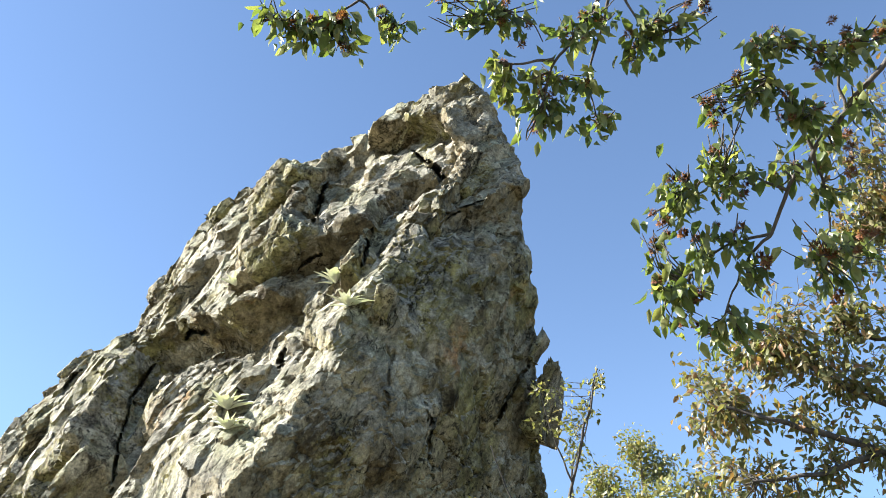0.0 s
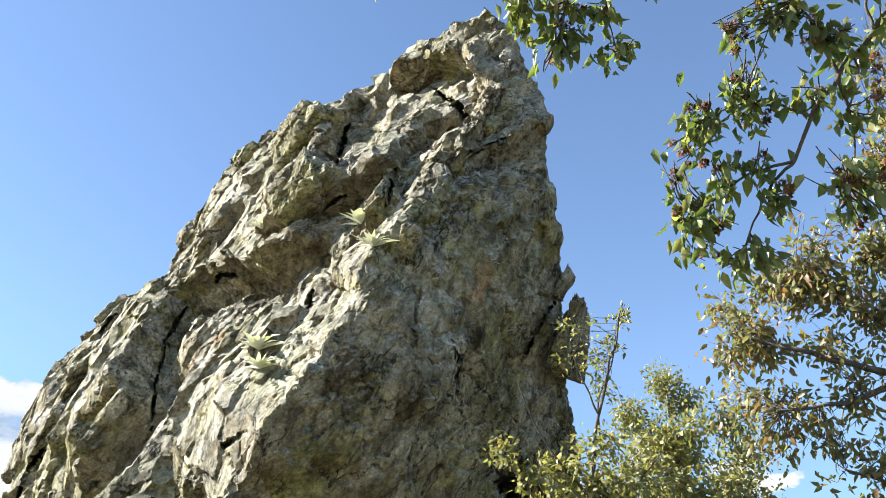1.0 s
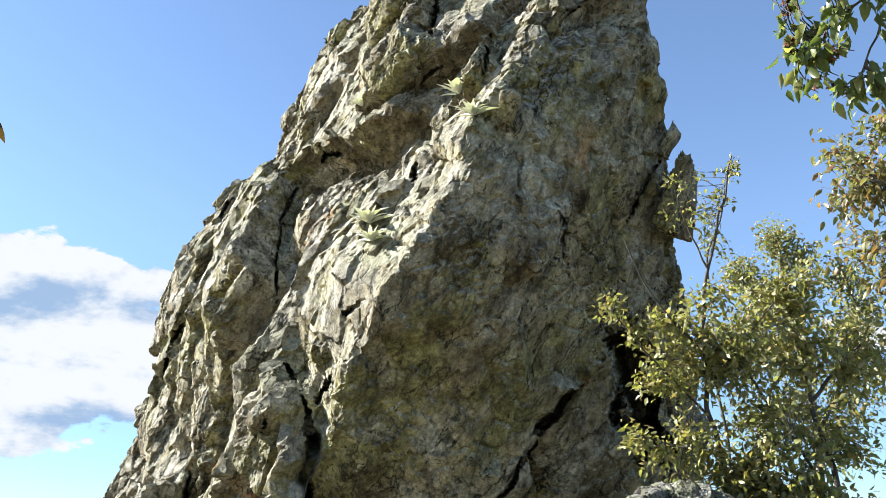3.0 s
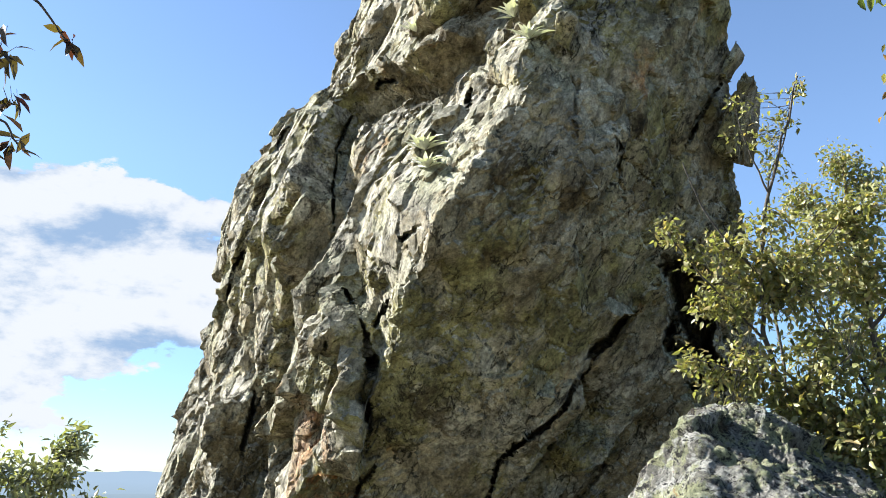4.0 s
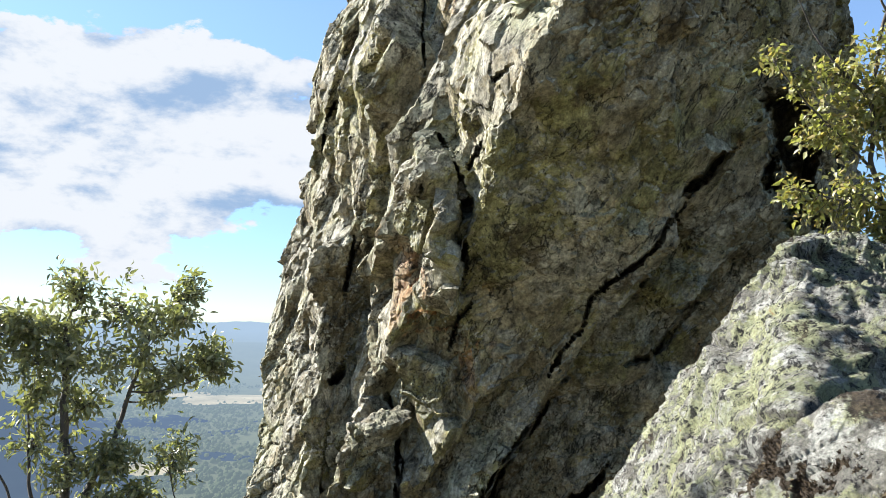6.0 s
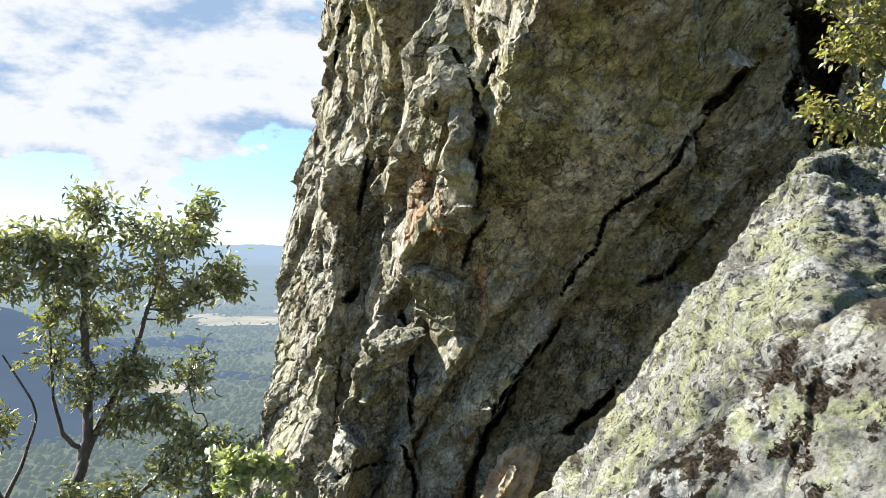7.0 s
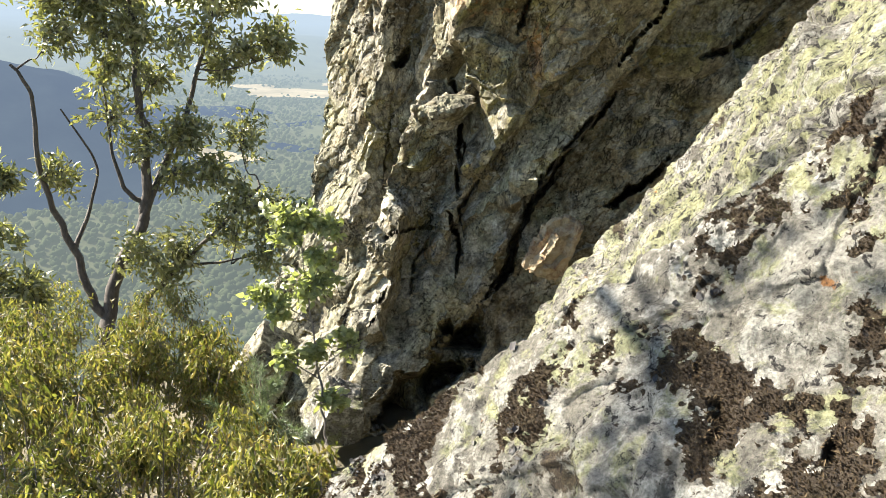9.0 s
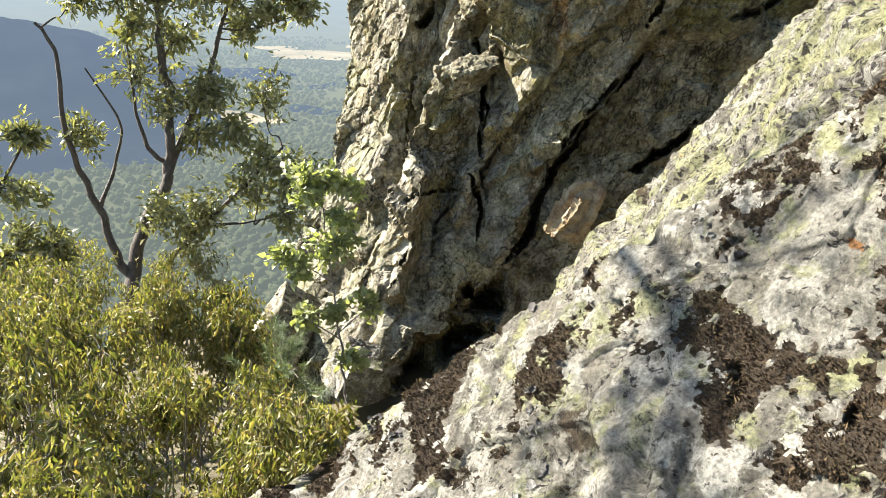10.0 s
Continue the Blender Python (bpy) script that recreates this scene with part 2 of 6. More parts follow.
def boulder_stone(name, pale, lime_from, black_to, moss_from=0.60):
    """Grey stone under a patchwork of white, grey and yellow-green crust lichens and black leafy lichen."""
    m, t, bsdf, link = material(name)
    at = node(t, "ShaderNodeTexCoord").outputs["Object"]
    col = ramp(t, noisy(t, at, 2.2, 10, 0.68, 0.3), [(0.30, (0.12 * pale, 0.11 * pale, 0.09 * pale)), (0.48, (0.28 * pale, 0.265 * pale, 0.22 * pale)), (0.70, (0.50 * pale, 0.485 * pale, 0.42 * pale))])
    cells = node(t, "ShaderNodeTexNoise", Scale=9.0, Detail=10.0, Roughness=0.72, Distortion=0.5)
    link(at, cells.inputs["Vector"])
    white = ramp(t, cells.outputs["Fac"], [(0.50, (0.0,)), (0.54, (0.85,))])
    shade = ramp(t, noisy(t, at, 1.3, 5, 0.6), [(0.35, (0.44 * pale, 0.43 * pale, 0.365 * pale)), (0.6, (0.74 * pale, 0.73 * pale, 0.65 * pale))])
    col = mixed(t, white, col, shade)
    lime = ramp(t, noisy(t, squeezed(t, at, (1, 1, 1), (1, 2, 3)), 5.5, 10, 0.72, 0.4), [(lime_from, (0.0,)), (lime_from + 0.06, (0.75,))])
    hue = ramp(t, noisy(t, at, 7.0, 5, 0.6), [(0.4, (0.33, 0.35, 0.18)), (0.6, (0.54, 0.55, 0.28))])
    col = mixed(t, lime, col, hue)
    orange = ramp(t, noisy(t, squeezed(t, at, (1, 1, 1), (3, 1, 2)), 10.0, 7, 0.6), [(0.69, (0.0,)), (0.72, (0.9,))])
    col = mixed(t, orange, col, (0.45, 0.20, 0.06))
    brown = ramp(t, noisy(t, squeezed(t, at, (1, 1, 1), (2, 3, 1)), 1.9, 12, 0.78, 0.2), [(moss_from, (0.0,)), (moss_from + 0.025, (0.95,))])
    col = mixed(t, brown, col, ramp(t, noisy(t, at, 38.0, 8, 0.8), [(0.36, (0.016, 0.012, 0.008)), (0.50, (0.085, 0.062, 0.038)), (0.66, (0.20, 0.155, 0.10))]))
    bed = node(t, "ShaderNodeAttribute", attribute_name="moss_bed")
    frayed = node(t, "ShaderNodeMath", operation="ADD")
    link(bed.outputs["Fac"], frayed.inputs[0])
    link(noisy(t, at, 26.0, 8, 0.8), frayed.inputs[1])
    col = mixed(t, ramp(t, frayed.outputs[0], [(0.82, (0.0,)), (0.95, (0.95,))]), col, (0.075, 0.052, 0.03))
    black = ramp(t, noisy(t, at, 24.0, 9, 0.78, 0.5), [(black_to - 0.035, (0.94,)), (black_to, (0.0,))])
    col = mixed(t, black, col, (0.026, 0.024, 0.024))
    grain = ramp(t, noisy(t, at, 70.0, 6, 0.76), [(0.30, (0.3,)), (0.70, (1.55,))])
    col = mixed(t, 1.0, col, grain, "MULTIPLY")
    link(mixed(t, 1.0, col, (0.62, 0.62, 0.62), "MULTIPLY"), bsdf.inputs["Base Color"])
    bsdf.inputs["Roughness"].default_value = 0.94
    bsdf.inputs["Specular IOR Level"].default_value = 0.2
    one = bumped(t, bsdf, noisy(t, at, 12.0, 10, 0.70, 0.3), 1.0, 0.05)
    two = bumped(t, bsdf, cells.outputs["Fac"], 0.8, 0.03, one)
    three = bumped(t, bsdf, noisy(t, at, 60.0, 8, 0.75), 1.0, 0.012, two)
    bumped(t, bsdf, brown, 0.8, 0.02, three)
    return m


def ochre_stone():
    m, t, bsdf, link = material("ochre_stone")
    at = node(t, "ShaderNodeTexCoord").outputs["Object"]
    col = ramp(t, noisy(t, at, 7.0, 9, 0.7, 0.4), [(0.34, (0.19, 0.10, 0.05)), (0.5, (0.36, 0.28, 0.17)), (0.68, (0.46, 0.41, 0.30))])
    link(col, bsdf.inputs["Base Color"])
    bsdf.inputs["Roughness"].default_value = 0.93
    bumped(t, bsdf, noisy(t, at, 24.0, 9, 0.75), 0.9, 0.02)
    return m


OCHRE = ochre_stone()
ROCK = spire_stone()
BOULDER = boulder_stone("boulder_stone", 1.04, 0.53, 0.435, 0.58)
GREY_BOULDER = boulder_stone("grey_boulder_stone", 0.92, 0.48, 0.47, 0.585)


def moss_material():
    m, t, bsdf, link = material("dry_moss")
    rand = node(t, "ShaderNodeNewGeometry").outputs["Random Per Island"]
    at = node(t, "ShaderNodeTexCoord").outputs["Object"]
    col = ramp(t, rand, [(0.1, (0.035, 0.025, 0.015)), (0.5, (0.075, 0.054, 0.031)), (0.9, (0.13, 0.098, 0.06))])
    green = ramp(t, noisy(t, at, 4.0, 6, 0.6), [(0.58, (0.0,)), (0.68, (0.5,))])
    link(mixed(t, green, col, (0.075, 0.075, 0.028)), bsdf.inputs["Base Color"])
    bsdf.inputs["Roughness"].default_value = 1.0
    bsdf.inputs["Specular IOR Level"].default_value = 0.05
    return m


def flake_material():
    m, t, bsdf, link = material("leafy_lichen")
    rand = node(t, "ShaderNodeNewGeometry").outputs["Random Per Island"]
    at = node(t, "ShaderNodeTexCoord").outputs["Object"]
    col = ramp(t, rand, [(0.0, (0.02, 0.02, 0.02)), (0.55, (0.06, 0.056, 0.052)), (0.8, (0.13, 0.127, 0.115)), (1.0, (0.32, 0.315, 0.29))])
    link(mixed(t, 1.0, col, ramp(t, noisy(t, at, 90.0, 4, 0.7), [(0.35, (0.5,)), (0.65, (1.3,))]), "MULTIPLY"), bsdf.inputs["Base Color"])
    bsdf.inputs["Roughness"].default_value = 0.8
    return m


FLAKES = flake_material()
MOSS = moss_material()


def leaf_material(name, colours, through=0.35, gloss=0.45):
    """Thin leaves, each of its own shade, that let some light through."""
    m, t, bsdf, link = material(name)
    both = node(t, "ShaderNodeMath", operation="ADD")
    link(node(t, "ShaderNodeNewGeometry").outputs["Random Per Island"], both.inputs[0])
    link(node(t, "ShaderNodeObjectInfo").outputs["Random"], both.inputs[1])
    wrap = node(t, "ShaderNodeMath", operation="FRACT")
    link(both.outputs[0], wrap.inputs[0])
    rand = wrap.outputs[0]
    stops = [((i + 0.5) / len(colours), tuple(0.64 * v for v in c)) for i, c in enumerate(colours)]
    col = ramp(t, rand, stops)
    at = node(t, "ShaderNodeTexCoord").outputs["Object"]
    col = mixed(t, 1.0, col, ramp(t, noisy(t, at, 60.0, 3, 0.6), [(0.3, (0.75,)), (0.7, (1.2,))]), "MULTIPLY")
    link(col, bsdf.inputs["Base Color"])
    bsdf.inputs["Roughness"].default_value = gloss
    thin = node(t, "ShaderNodeBsdfTranslucent")
    link(mixed(t, 1.0, col, (1.5, 1.6, 0.7), "MULTIPLY"), thin.inputs["Color"])
    both = node(t, "ShaderNodeMixShader", Fac=through)
    link(bsdf.outputs[0], both.inputs[1])
    link(thin.outputs[0], both.inputs[2])
    link(both.outputs[0], t.nodes["Material Output"].inputs["Surface"])
    return m


def bark_material(name, dark, light):
    m, t, bsdf, link = material(name)
    at = node(t, "ShaderNodeTexCoord").outputs["Object"]
    up = squeezed(t, at, (1, 1, 0.25))
    link(ramp(t, noisy(t, up, 30.0, 6, 0.65), [(0.3, dark), (0.7, light)]), bsdf.inputs["Base Color"])
    bsdf.inputs["Roughness"].default_value = 0.85
    bumped(t, bsdf, noisy(t, up, 45.0, 6, 0.7), 0.6, 0.01)
    return m


BARK = bark_material("dark_bark", (0.03, 0.025, 0.02), (0.10, 0.085, 0.07))
GREY_BARK = bark_material("grey_bark", (0.09, 0.08, 0.07), (0.25, 0.22, 0.19))
LEAF_HORNBEAM = leaf_material("hornbeam_leaf", [(0.15, 0.21, 0.06), (0.28, 0.31, 0.11), (0.18, 0.23, 0.07), (0.42, 0.40, 0.17), (0.12, 0.16, 0.05)], 0.45, 0.35)
LEAF_AUTUMN = leaf_material("autumn_leaf", [(0.24, 0.25, 0.10), (0.36, 0.32, 0.15), (0.15, 0.17, 0.06), (0.33, 0.24, 0.12), (0.27, 0.28, 0.13), (0.36, 0.20, 0.10)], 0.4)
LEAF_SHRUB = leaf_material("shrub_leaf", [(0.30, 0.30, 0.11), (0.45, 0.43, 0.18), (0.19, 0.20, 0.07), (0.50, 0.38, 0.17), (0.34, 0.34, 0.13)], 0.38)
LEAF_ASH = leaf_material("ash_leaf", [(0.24, 0.25, 0.11), (0.34, 0.34, 0.18), (0.52, 0.50, 0.31), (0.14, 0.15, 0.06), (0.39, 0.38, 0.20)], 0.3, 0.28)
LEAF_YELLOW = leaf_material("yellowing_leaf", [(0.16, 0.185, 0.05), (0.27, 0.275, 0.085), (0.40, 0.36, 0.13), (0.08, 0.10, 0.03), (0.23, 0.245, 0.07), (0.34, 0.24, 0.10), (0.46, 0.42, 0.18)], 0.32)
LEAF_OAK = leaf_material("oak_leaf", [(0.42, 0.46, 0.23), (0.56, 0.59, 0.33), (0.30, 0.34, 0.15)], 0.35)
LEAF_OLIVE = leaf_material("olive_leaf", [(0.34, 0.32, 0.13), (0.26, 0.27, 0.10), (0.38, 0.27, 0.12), (0.20, 0.22, 0.08), (0.36, 0.36, 0.16)], 0.4)
LEAF_DRY = leaf_material("dry_leaf", [(0.10, 0.03, 0.02), (0.07, 0.05, 0.02), (0.16, 0.11, 0.03), (0.05, 0.02, 0.015)], 0.3)
LEAF_WOOLLY = leaf_material("woolly_leaf", [(0.95, 0.94, 0.86), (0.84, 0.84, 0.74), (1.0, 0.99, 0.93)], 0.15, 0.9)
SEEDS = leaf_material("seed_bracts", [(0.32, 0.13, 0.05), (0.40, 0.20, 0.085), (0.23, 0.085, 0.04)], 0.3, 0.7)
NEEDLES = leaf_material("pine_needles", [(0.16, 0.22, 0.13), (0.22, 0.29, 0.18), (0.28, 0.34, 0.22)], 0.2, 0.5)


def ground_material():
    m, t, bsdf, link = material("slope_soil")
    at = node(t, "ShaderNodeTexCoord").outputs["Object"]
    col = ramp(t, noisy(t, at, 0.8, 9, 0.7), [(0.3, (0.055, 0.05, 0.028)), (0.55, (0.115, 0.10, 0.06)), (0.75, (0.19, 0.165, 0.105))])
    link(col, bsdf.inputs["Base Color"])
    bsdf.inputs["Roughness"].default_value = 0.95
    bumped(t, bsdf, noisy(t, at, 6.0, 8, 0.7), 0.8, 0.1)
    return m


SOIL = ground_material()

from mathutils import kdtree
from mathutils.bvhtree import BVHTree


# ---- form tools ----
def hashed(ix, iy, iz, salt):
    """Even random numbers 0..1 for whole-numbered lattice places."""
    with np.errstate(over="ignore"):
        h = ix.astype(np.uint32) * np.uint32(374761393) + iy.astype(np.uint32) * np.uint32(668265263) + iz.astype(np.uint32) * np.uint32(2246822519)
        h = h + np.uint32(salt * 3266489917 % 4294967296)
        h = (h ^ (h >> np.uint32(15))) * np.uint32(2246822519)
        h = (h ^ (h >> np.uint32(13))) * np.uint32(3266489917)
        h = h ^ (h >> np.uint32(16))
    return h.astype(np.float64) / 4294967295.0


def lattice(p, salt=0):
    """Smooth value noise -1..1 at places p (n x 3)."""
    c = np.floor(p).astype(np.int64)
    f = p - c
    w = f * f * f * (f * (f * 6 - 15) + 10)
    out = 0.0
    for dx in (0, 1):
        for dy in (0, 1):
            for dz in (0, 1):
                k = (w[:, 0] if dx else 1 - w[:, 0]) * (w[:, 1] if dy else 1 - w[:, 1]) * (w[:, 2] if dz else 1 - w[:, 2])
                out = out + k * hashed(c[:, 0] + dx, c[:, 1] + dy, c[:, 2] + dz, salt)
    return out * 2 - 1


def layered(p, octaves, gain=0.5, salt=0):
    total, amp = 0.0, 1.0
    for i in range(octaves):
        total = total + amp * lattice(p * 2.03**i + 17.3 * i, salt + i)
        amp *= gain
    return total


def facets(p, salt=0, tilt=1.0):
    """Broken-block relief: each cell of a jittered lattice is a tilted facet at a height of its own. Returns relief and nearness to the joints (0 on a joint)."""
    c = np.floor(p).astype(np.int64)
    n = len(p)
    near, second = np.full(n, 9.0), np.full(n, 9.0)
    relief = np.zeros(n)
    for dx in (-1, 0, 1):
        for dy in (-1, 0, 1):
            for dz in (-1, 0, 1):
                ix, iy, iz = c[:, 0] + dx, c[:, 1] + dy, c[:, 2] + dz
                off = np.stack([ix + hashed(ix, iy, iz, salt + 1), iy + hashed(ix, iy, iz, salt + 2), iz + hashed(ix, iy, iz, salt + 3)], 1)
                d = p - off
                dist = np.sqrt((d * d).sum(1))
                lean = np.stack([hashed(ix, iy, iz, salt + 4), hashed(ix, iy, iz, salt + 5), hashed(ix, iy, iz, salt + 6)], 1) - 0.5
                h = hashed(ix, iy, iz, salt + 7) * 2 - 1 + tilt * 2 * (d * lean).sum(1)
                closer = dist < near
                second = np.where(closer, near, np.minimum(second, dist))
                relief = np.where(closer, h, relief)
                near = np.where(closer, dist, near)
    return relief, second - near


def spread(rows, count):
    """A smooth curve through rows of points (Catmull-Rom), at count even steps; rows: (n, ..., 3)."""
    a = np.asarray(rows, float)
    x = np.linspace(0, len(a) - 1, count)
    i = np.minimum(x.astype(int), len(a) - 2)
    f = (x - i).reshape((-1,) + (1,) * (a.ndim - 1))
    p0, p1, p2, p3 = a[np.maximum(i - 1, 0)], a[i], a[i + 1], a[np.minimum(i + 2, len(a) - 1)]
    curve = 0.5 * (2 * p1 + (p2 - p0) * f + (2 * p0 - 5 * p1 + 4 * p2 - p3) * f**2 + (3 * p1 - p0 - 3 * p2 + p3) * f**3)
    return curve * 0.7 + (p1 + (p2 - p1) * f) * 0.3


def normals_of(g):
    """Outward normals of a grid (rows upwards, columns to the right seen from outside)."""
    du, dv = np.gradient(g, axis=0), np.gradient(g, axis=1)
    n = np.cross(dv, du)
    return n / (np.linalg.norm(n, axis=2, keepdims=True) + 1e-9)


def grid_mesh(name, g, mat, smooth=False, closed=False):
    nu, nv = g.shape[:2]
    i = np.arange(nu * nv).reshape(nu, nv)
    if closed:
        i = np.concatenate([i, i[:, :1]], 1)
    quads = np.stack([i[:-1, :-1], i[:-1, 1:], i[1:, 1:], i[1:, :-1]], -1).reshape(-1, 4)
    return mesh_of(name, g.reshape(-1, 3), quads, mat, smooth)


def mesh_of(name, verts, faces, mat, smooth=False):
    me = bpy.data.meshes.new(name)
    verts, faces = np.asarray(verts, np.float32), np.asarray(faces, np.int32)
    k = faces.shape[1]
    me.vertices.add(len(verts))
    me.vertices.foreach_set("co", verts.ravel())
    me.loops.add(faces.size)
    me.loops.foreach_set("vertex_index", faces.ravel())
    me.polygons.add(len(faces))
    me.polygons.foreach_set("loop_start", np.arange(0, faces.size, k, dtype=np.int32))
    me.polygons.foreach_set("use_smooth", np.full(len(faces), smooth))
    me.update(calc_edges=True)
    me.validate()
    me.materials.append(mat)
    return me


def part(name, me, parent, label=""):
    ob = new(name, me)
    ob.parent = parent
    if label:
        tagged(ob, label)
    return ob


def thing(name, label, category, at=(0, 0, 0), group="", kind=""):
    ob = new(name)
    ob.location = at
    return tagged(ob, label, category, group, kind)


# ---- the rock spire ----
# profile lines from the foot upwards: outer left edge, the sharp arete, the belly of the overhanging face, its right edge
L_CURVE = [ (-5.38, 6.45, -4.93), (-5.23, 6.35, -2.93), (-5.49, 7.48, -1.66), (-5.50, 8.29, -0.35), (-5.55, 8.68, 1.42), (-5.46, 8.87, 2.20), (-5.23, 8.88, 3.20), (-5.01, 8.66, 4.55), (-4.51, 8.66, 5.54), (-3.59, 8.66, 6.53), (-3.00, 8.09, 7.23), (-2.21, 7.59, 7.75), (-1.07, 7.17, 7.78), (-0.26, 6.47, 7.90), (0.18, 6.07, 7.88), (0.32, 5.95, 7.86)]
A_CURVE = [ (-3.86, 6.14, -4.90), (-3.71, 6.04, -2.90), (-3.87, 6.71, -1.48), (-3.39, 7.21, -0.30), (-2.95, 7.18, 0.77), (-2.53, 6.51, 1.64), (-1.95, 5.87, 2.29), (-1.56, 5.37, 2.85), (-1.23, 5.05, 3.33), (-0.70, 5.09, 4.30), (-0.48, 5.20, 4.97), (-0.19, 5.51, 5.62), (0.20, 5.85, 6.17), (0.41, 6.01, 6.92), (0.52, 6.04, 7.47), (0.47, 5.98, 7.82)]
M_CURVE = [ (-3.30, 6.45, -4.89), (-3.15, 6.35, -2.89), (-3.06, 6.95, -1.57), (-2.59, 7.26, -0.49), (-1.94, 7.29, 0.64), (-1.70, 6.87, 1.56), (-0.93, 6.34, 2.05), (-0.67, 5.82, 2.77), (-0.41, 5.44, 3.35), (-0.01, 5.42, 4.31), (0.13, 5.48, 4.93), (0.33, 5.68, 5.55), (0.55, 5.82, 6.02), (0.63, 5.96, 6.80), (0.62, 6.04, 7.39), (0.53, 6.02, 7.78)]
R_CURVE = [ (-2.59, 6.93, -5.18), (-2.44, 6.83, -3.18), (-1.85, 7.61, -1.78), (-0.97, 7.83, -0.93), (0.59, 8.08, 0.38), (0.95, 8.00, 1.76), (1.13, 7.82, 2.25), (1.09, 7.51, 3.08), (0.98, 6.92, 3.81), (0.92, 6.43, 4.74), (0.91, 6.13, 5.31), (0.91, 5.97, 5.93), (0.89, 5.96, 6.45), (0.85, 6.05, 6.98), (0.70, 6.14, 7.49), (0.60, 6.06, 7.80)]

# --- loft ---
def spire_base(nu=640, nv=560, far=40):
    """The spire's broad form: a dense front sheet from the left edge over the arete to the right edge."""
    left, arete, belly, right = (np.array(c) for c in (L_CURVE, A_CURVE, M_CURVE, R_CURVE))
    flank = left * 0.48 + arete * 0.52
    rails = np.stack([left, flank, arete, belly, right], 1)
    rails = spread(rails, nu)
    cols = np.linspace(0, 4, nv)
    i = np.minimum(cols.astype(int), 3)
    f = (cols - i)[None, :, None]
    return rails[:, i] * (1 - f) + rails[:, i + 1] * f
# --- end of loft ---


# cracks and ledges
BEDDING = np.array([(0.44, 0.04, 0.90), (0.61, -0.74, -0.27), (0.65, 0.67, -0.35)]).T  # along, over and across the rock's layers
# clefts: half width, depth, and their run over the sheet (height and girth, both 0..1)
CRACKS_FACE = [
    (0.018, 0.06, [(0.610, 0.623), (0.584, 0.682), (0.568, 0.714)]),
    (0.02, 0.07, [(0.581, 0.760), (0.567, 0.792), (0.537, 0.826)]),
    (0.03, 0.12, [(0.565, 0.900), (0.582, 0.928), (0.604, 0.995)]),
    (0.022, 0.35, [(0.282, 0.766), (0.293, 0.775), (0.321, 0.796), (0.377, 0.792), (0.413, 0.796), (0.444, 0.823)]),
    (0.05, 0.3, [(0.433, 0.805), (0.444, 0.825), (0.462, 0.853)]),
    (0.018, 0.06, [(0.609, 0.646), (0.588, 0.671), (0.571, 0.696)]),
    (0.30, 0.6, [(0.510, 0.900), (0.468, 0.919), (0.433, 0.936), (0.401, 0.955)]),
    (0.03, 0.2, [(0.340, 0.884), (0.321, 0.871), (0.305, 0.857), (0.293, 0.828)]),
]
CRACKS_TOP = [
    (0.028, 0.14, [(0.486, 0.341), (0.529, 0.280), (0.552, 0.224), (0.575, 0.192)]),
    (0.056, 0.28, [(0.587, 0.201), (0.595, 0.210), (0.595, 0.262)]),
    (0.031, 0.21, [(0.641, 0.290), (0.656, 0.360), (0.683, 0.397)]),
    (0.031, 0.245, [(0.699, 0.327), (0.734, 0.262), (0.768, 0.145)]),
    (0.031, 0.21, [(0.668, 0.486), (0.691, 0.467), (0.722, 0.444)]),
    (0.031, 0.175, [(0.568, 0.407), (0.575, 0.402)]),
    (0.025, 0.175, [(0.537, 0.042), (0.556, 0.023)]),
    (0.019, 0.105, [(0.521, 0.486), (0.510, 0.467), (0.502, 0.458)]),
    (0.022, 0.14, [(0.583, 0.449), (0.595, 0.435)]),
    (0.056, 0.21, [(0.834, 0.192), (0.826, 0.379), (0.807, 0.491)]),
    (0.019, 0.14, [(0.761, 0.570), (0.788, 0.575), (0.819, 0.780)]),
]
CRACKS_MID = [
    (0.056, 0.35, [(0.440, 0.439), (0.409, 0.481), (0.386, 0.495), (0.359, 0.551)]),
    (0.025, 0.21, [(0.456, 0.383), (0.444, 0.425)]),
    (0.031, 0.21, [(0.459, 0.477), (0.432, 0.467)]),
    (0.025, 0.175, [(0.421, 0.070), (0.444, 0.079), (0.459, 0.126)]),
    (0.019, 0.14, [(0.394, 0.355), (0.409, 0.383), (0.417, 0.383)]),
    (0.025, 0.175, [(0.317, 0.257), (0.347, 0.243), (0.371, 0.266)]),
]
CRACKS_GULLY = [
    (0.062, 0.35, [(0.178, 0.350), (0.220, 0.276), (0.251, 0.262), (0.274, 0.294)]),
    (0.062, 0.35, [(0.193, 0.603), (0.220, 0.523), (0.247, 0.481), (0.259, 0.425)]),
    (0.031, 0.21, [(0.309, 0.252), (0.344, 0.248), (0.371, 0.234)]),
    (0.019, 0.14, [(0.297, 0.565), (0.324, 0.579), (0.336, 0.607)]),
    (0.019, 0.14, [(0.174, 0.696), (0.189, 0.621), (0.212, 0.621)]),
    (0.019, 0.14, [(0.220, 0.636), (0.232, 0.636)]),
]
CRACKS_LOW = [
    (0.031, 0.245, [(0.151, 0.729), (0.170, 0.687), (0.189, 0.570)]),
    (0.019, 0.14, [(0.135, 0.631), (0.154, 0.584), (0.166, 0.593)]),
    (0.019, 0.14, [(0.116, 0.519), (0.124, 0.542), (0.139, 0.547)]),
    (0.012, 0.105, [(0.158, 0.430), (0.170, 0.523), (0.178, 0.607)]),
    (0.037, 0.28, [(0.208, 0.565), (0.224, 0.533), (0.239, 0.477)]),
]
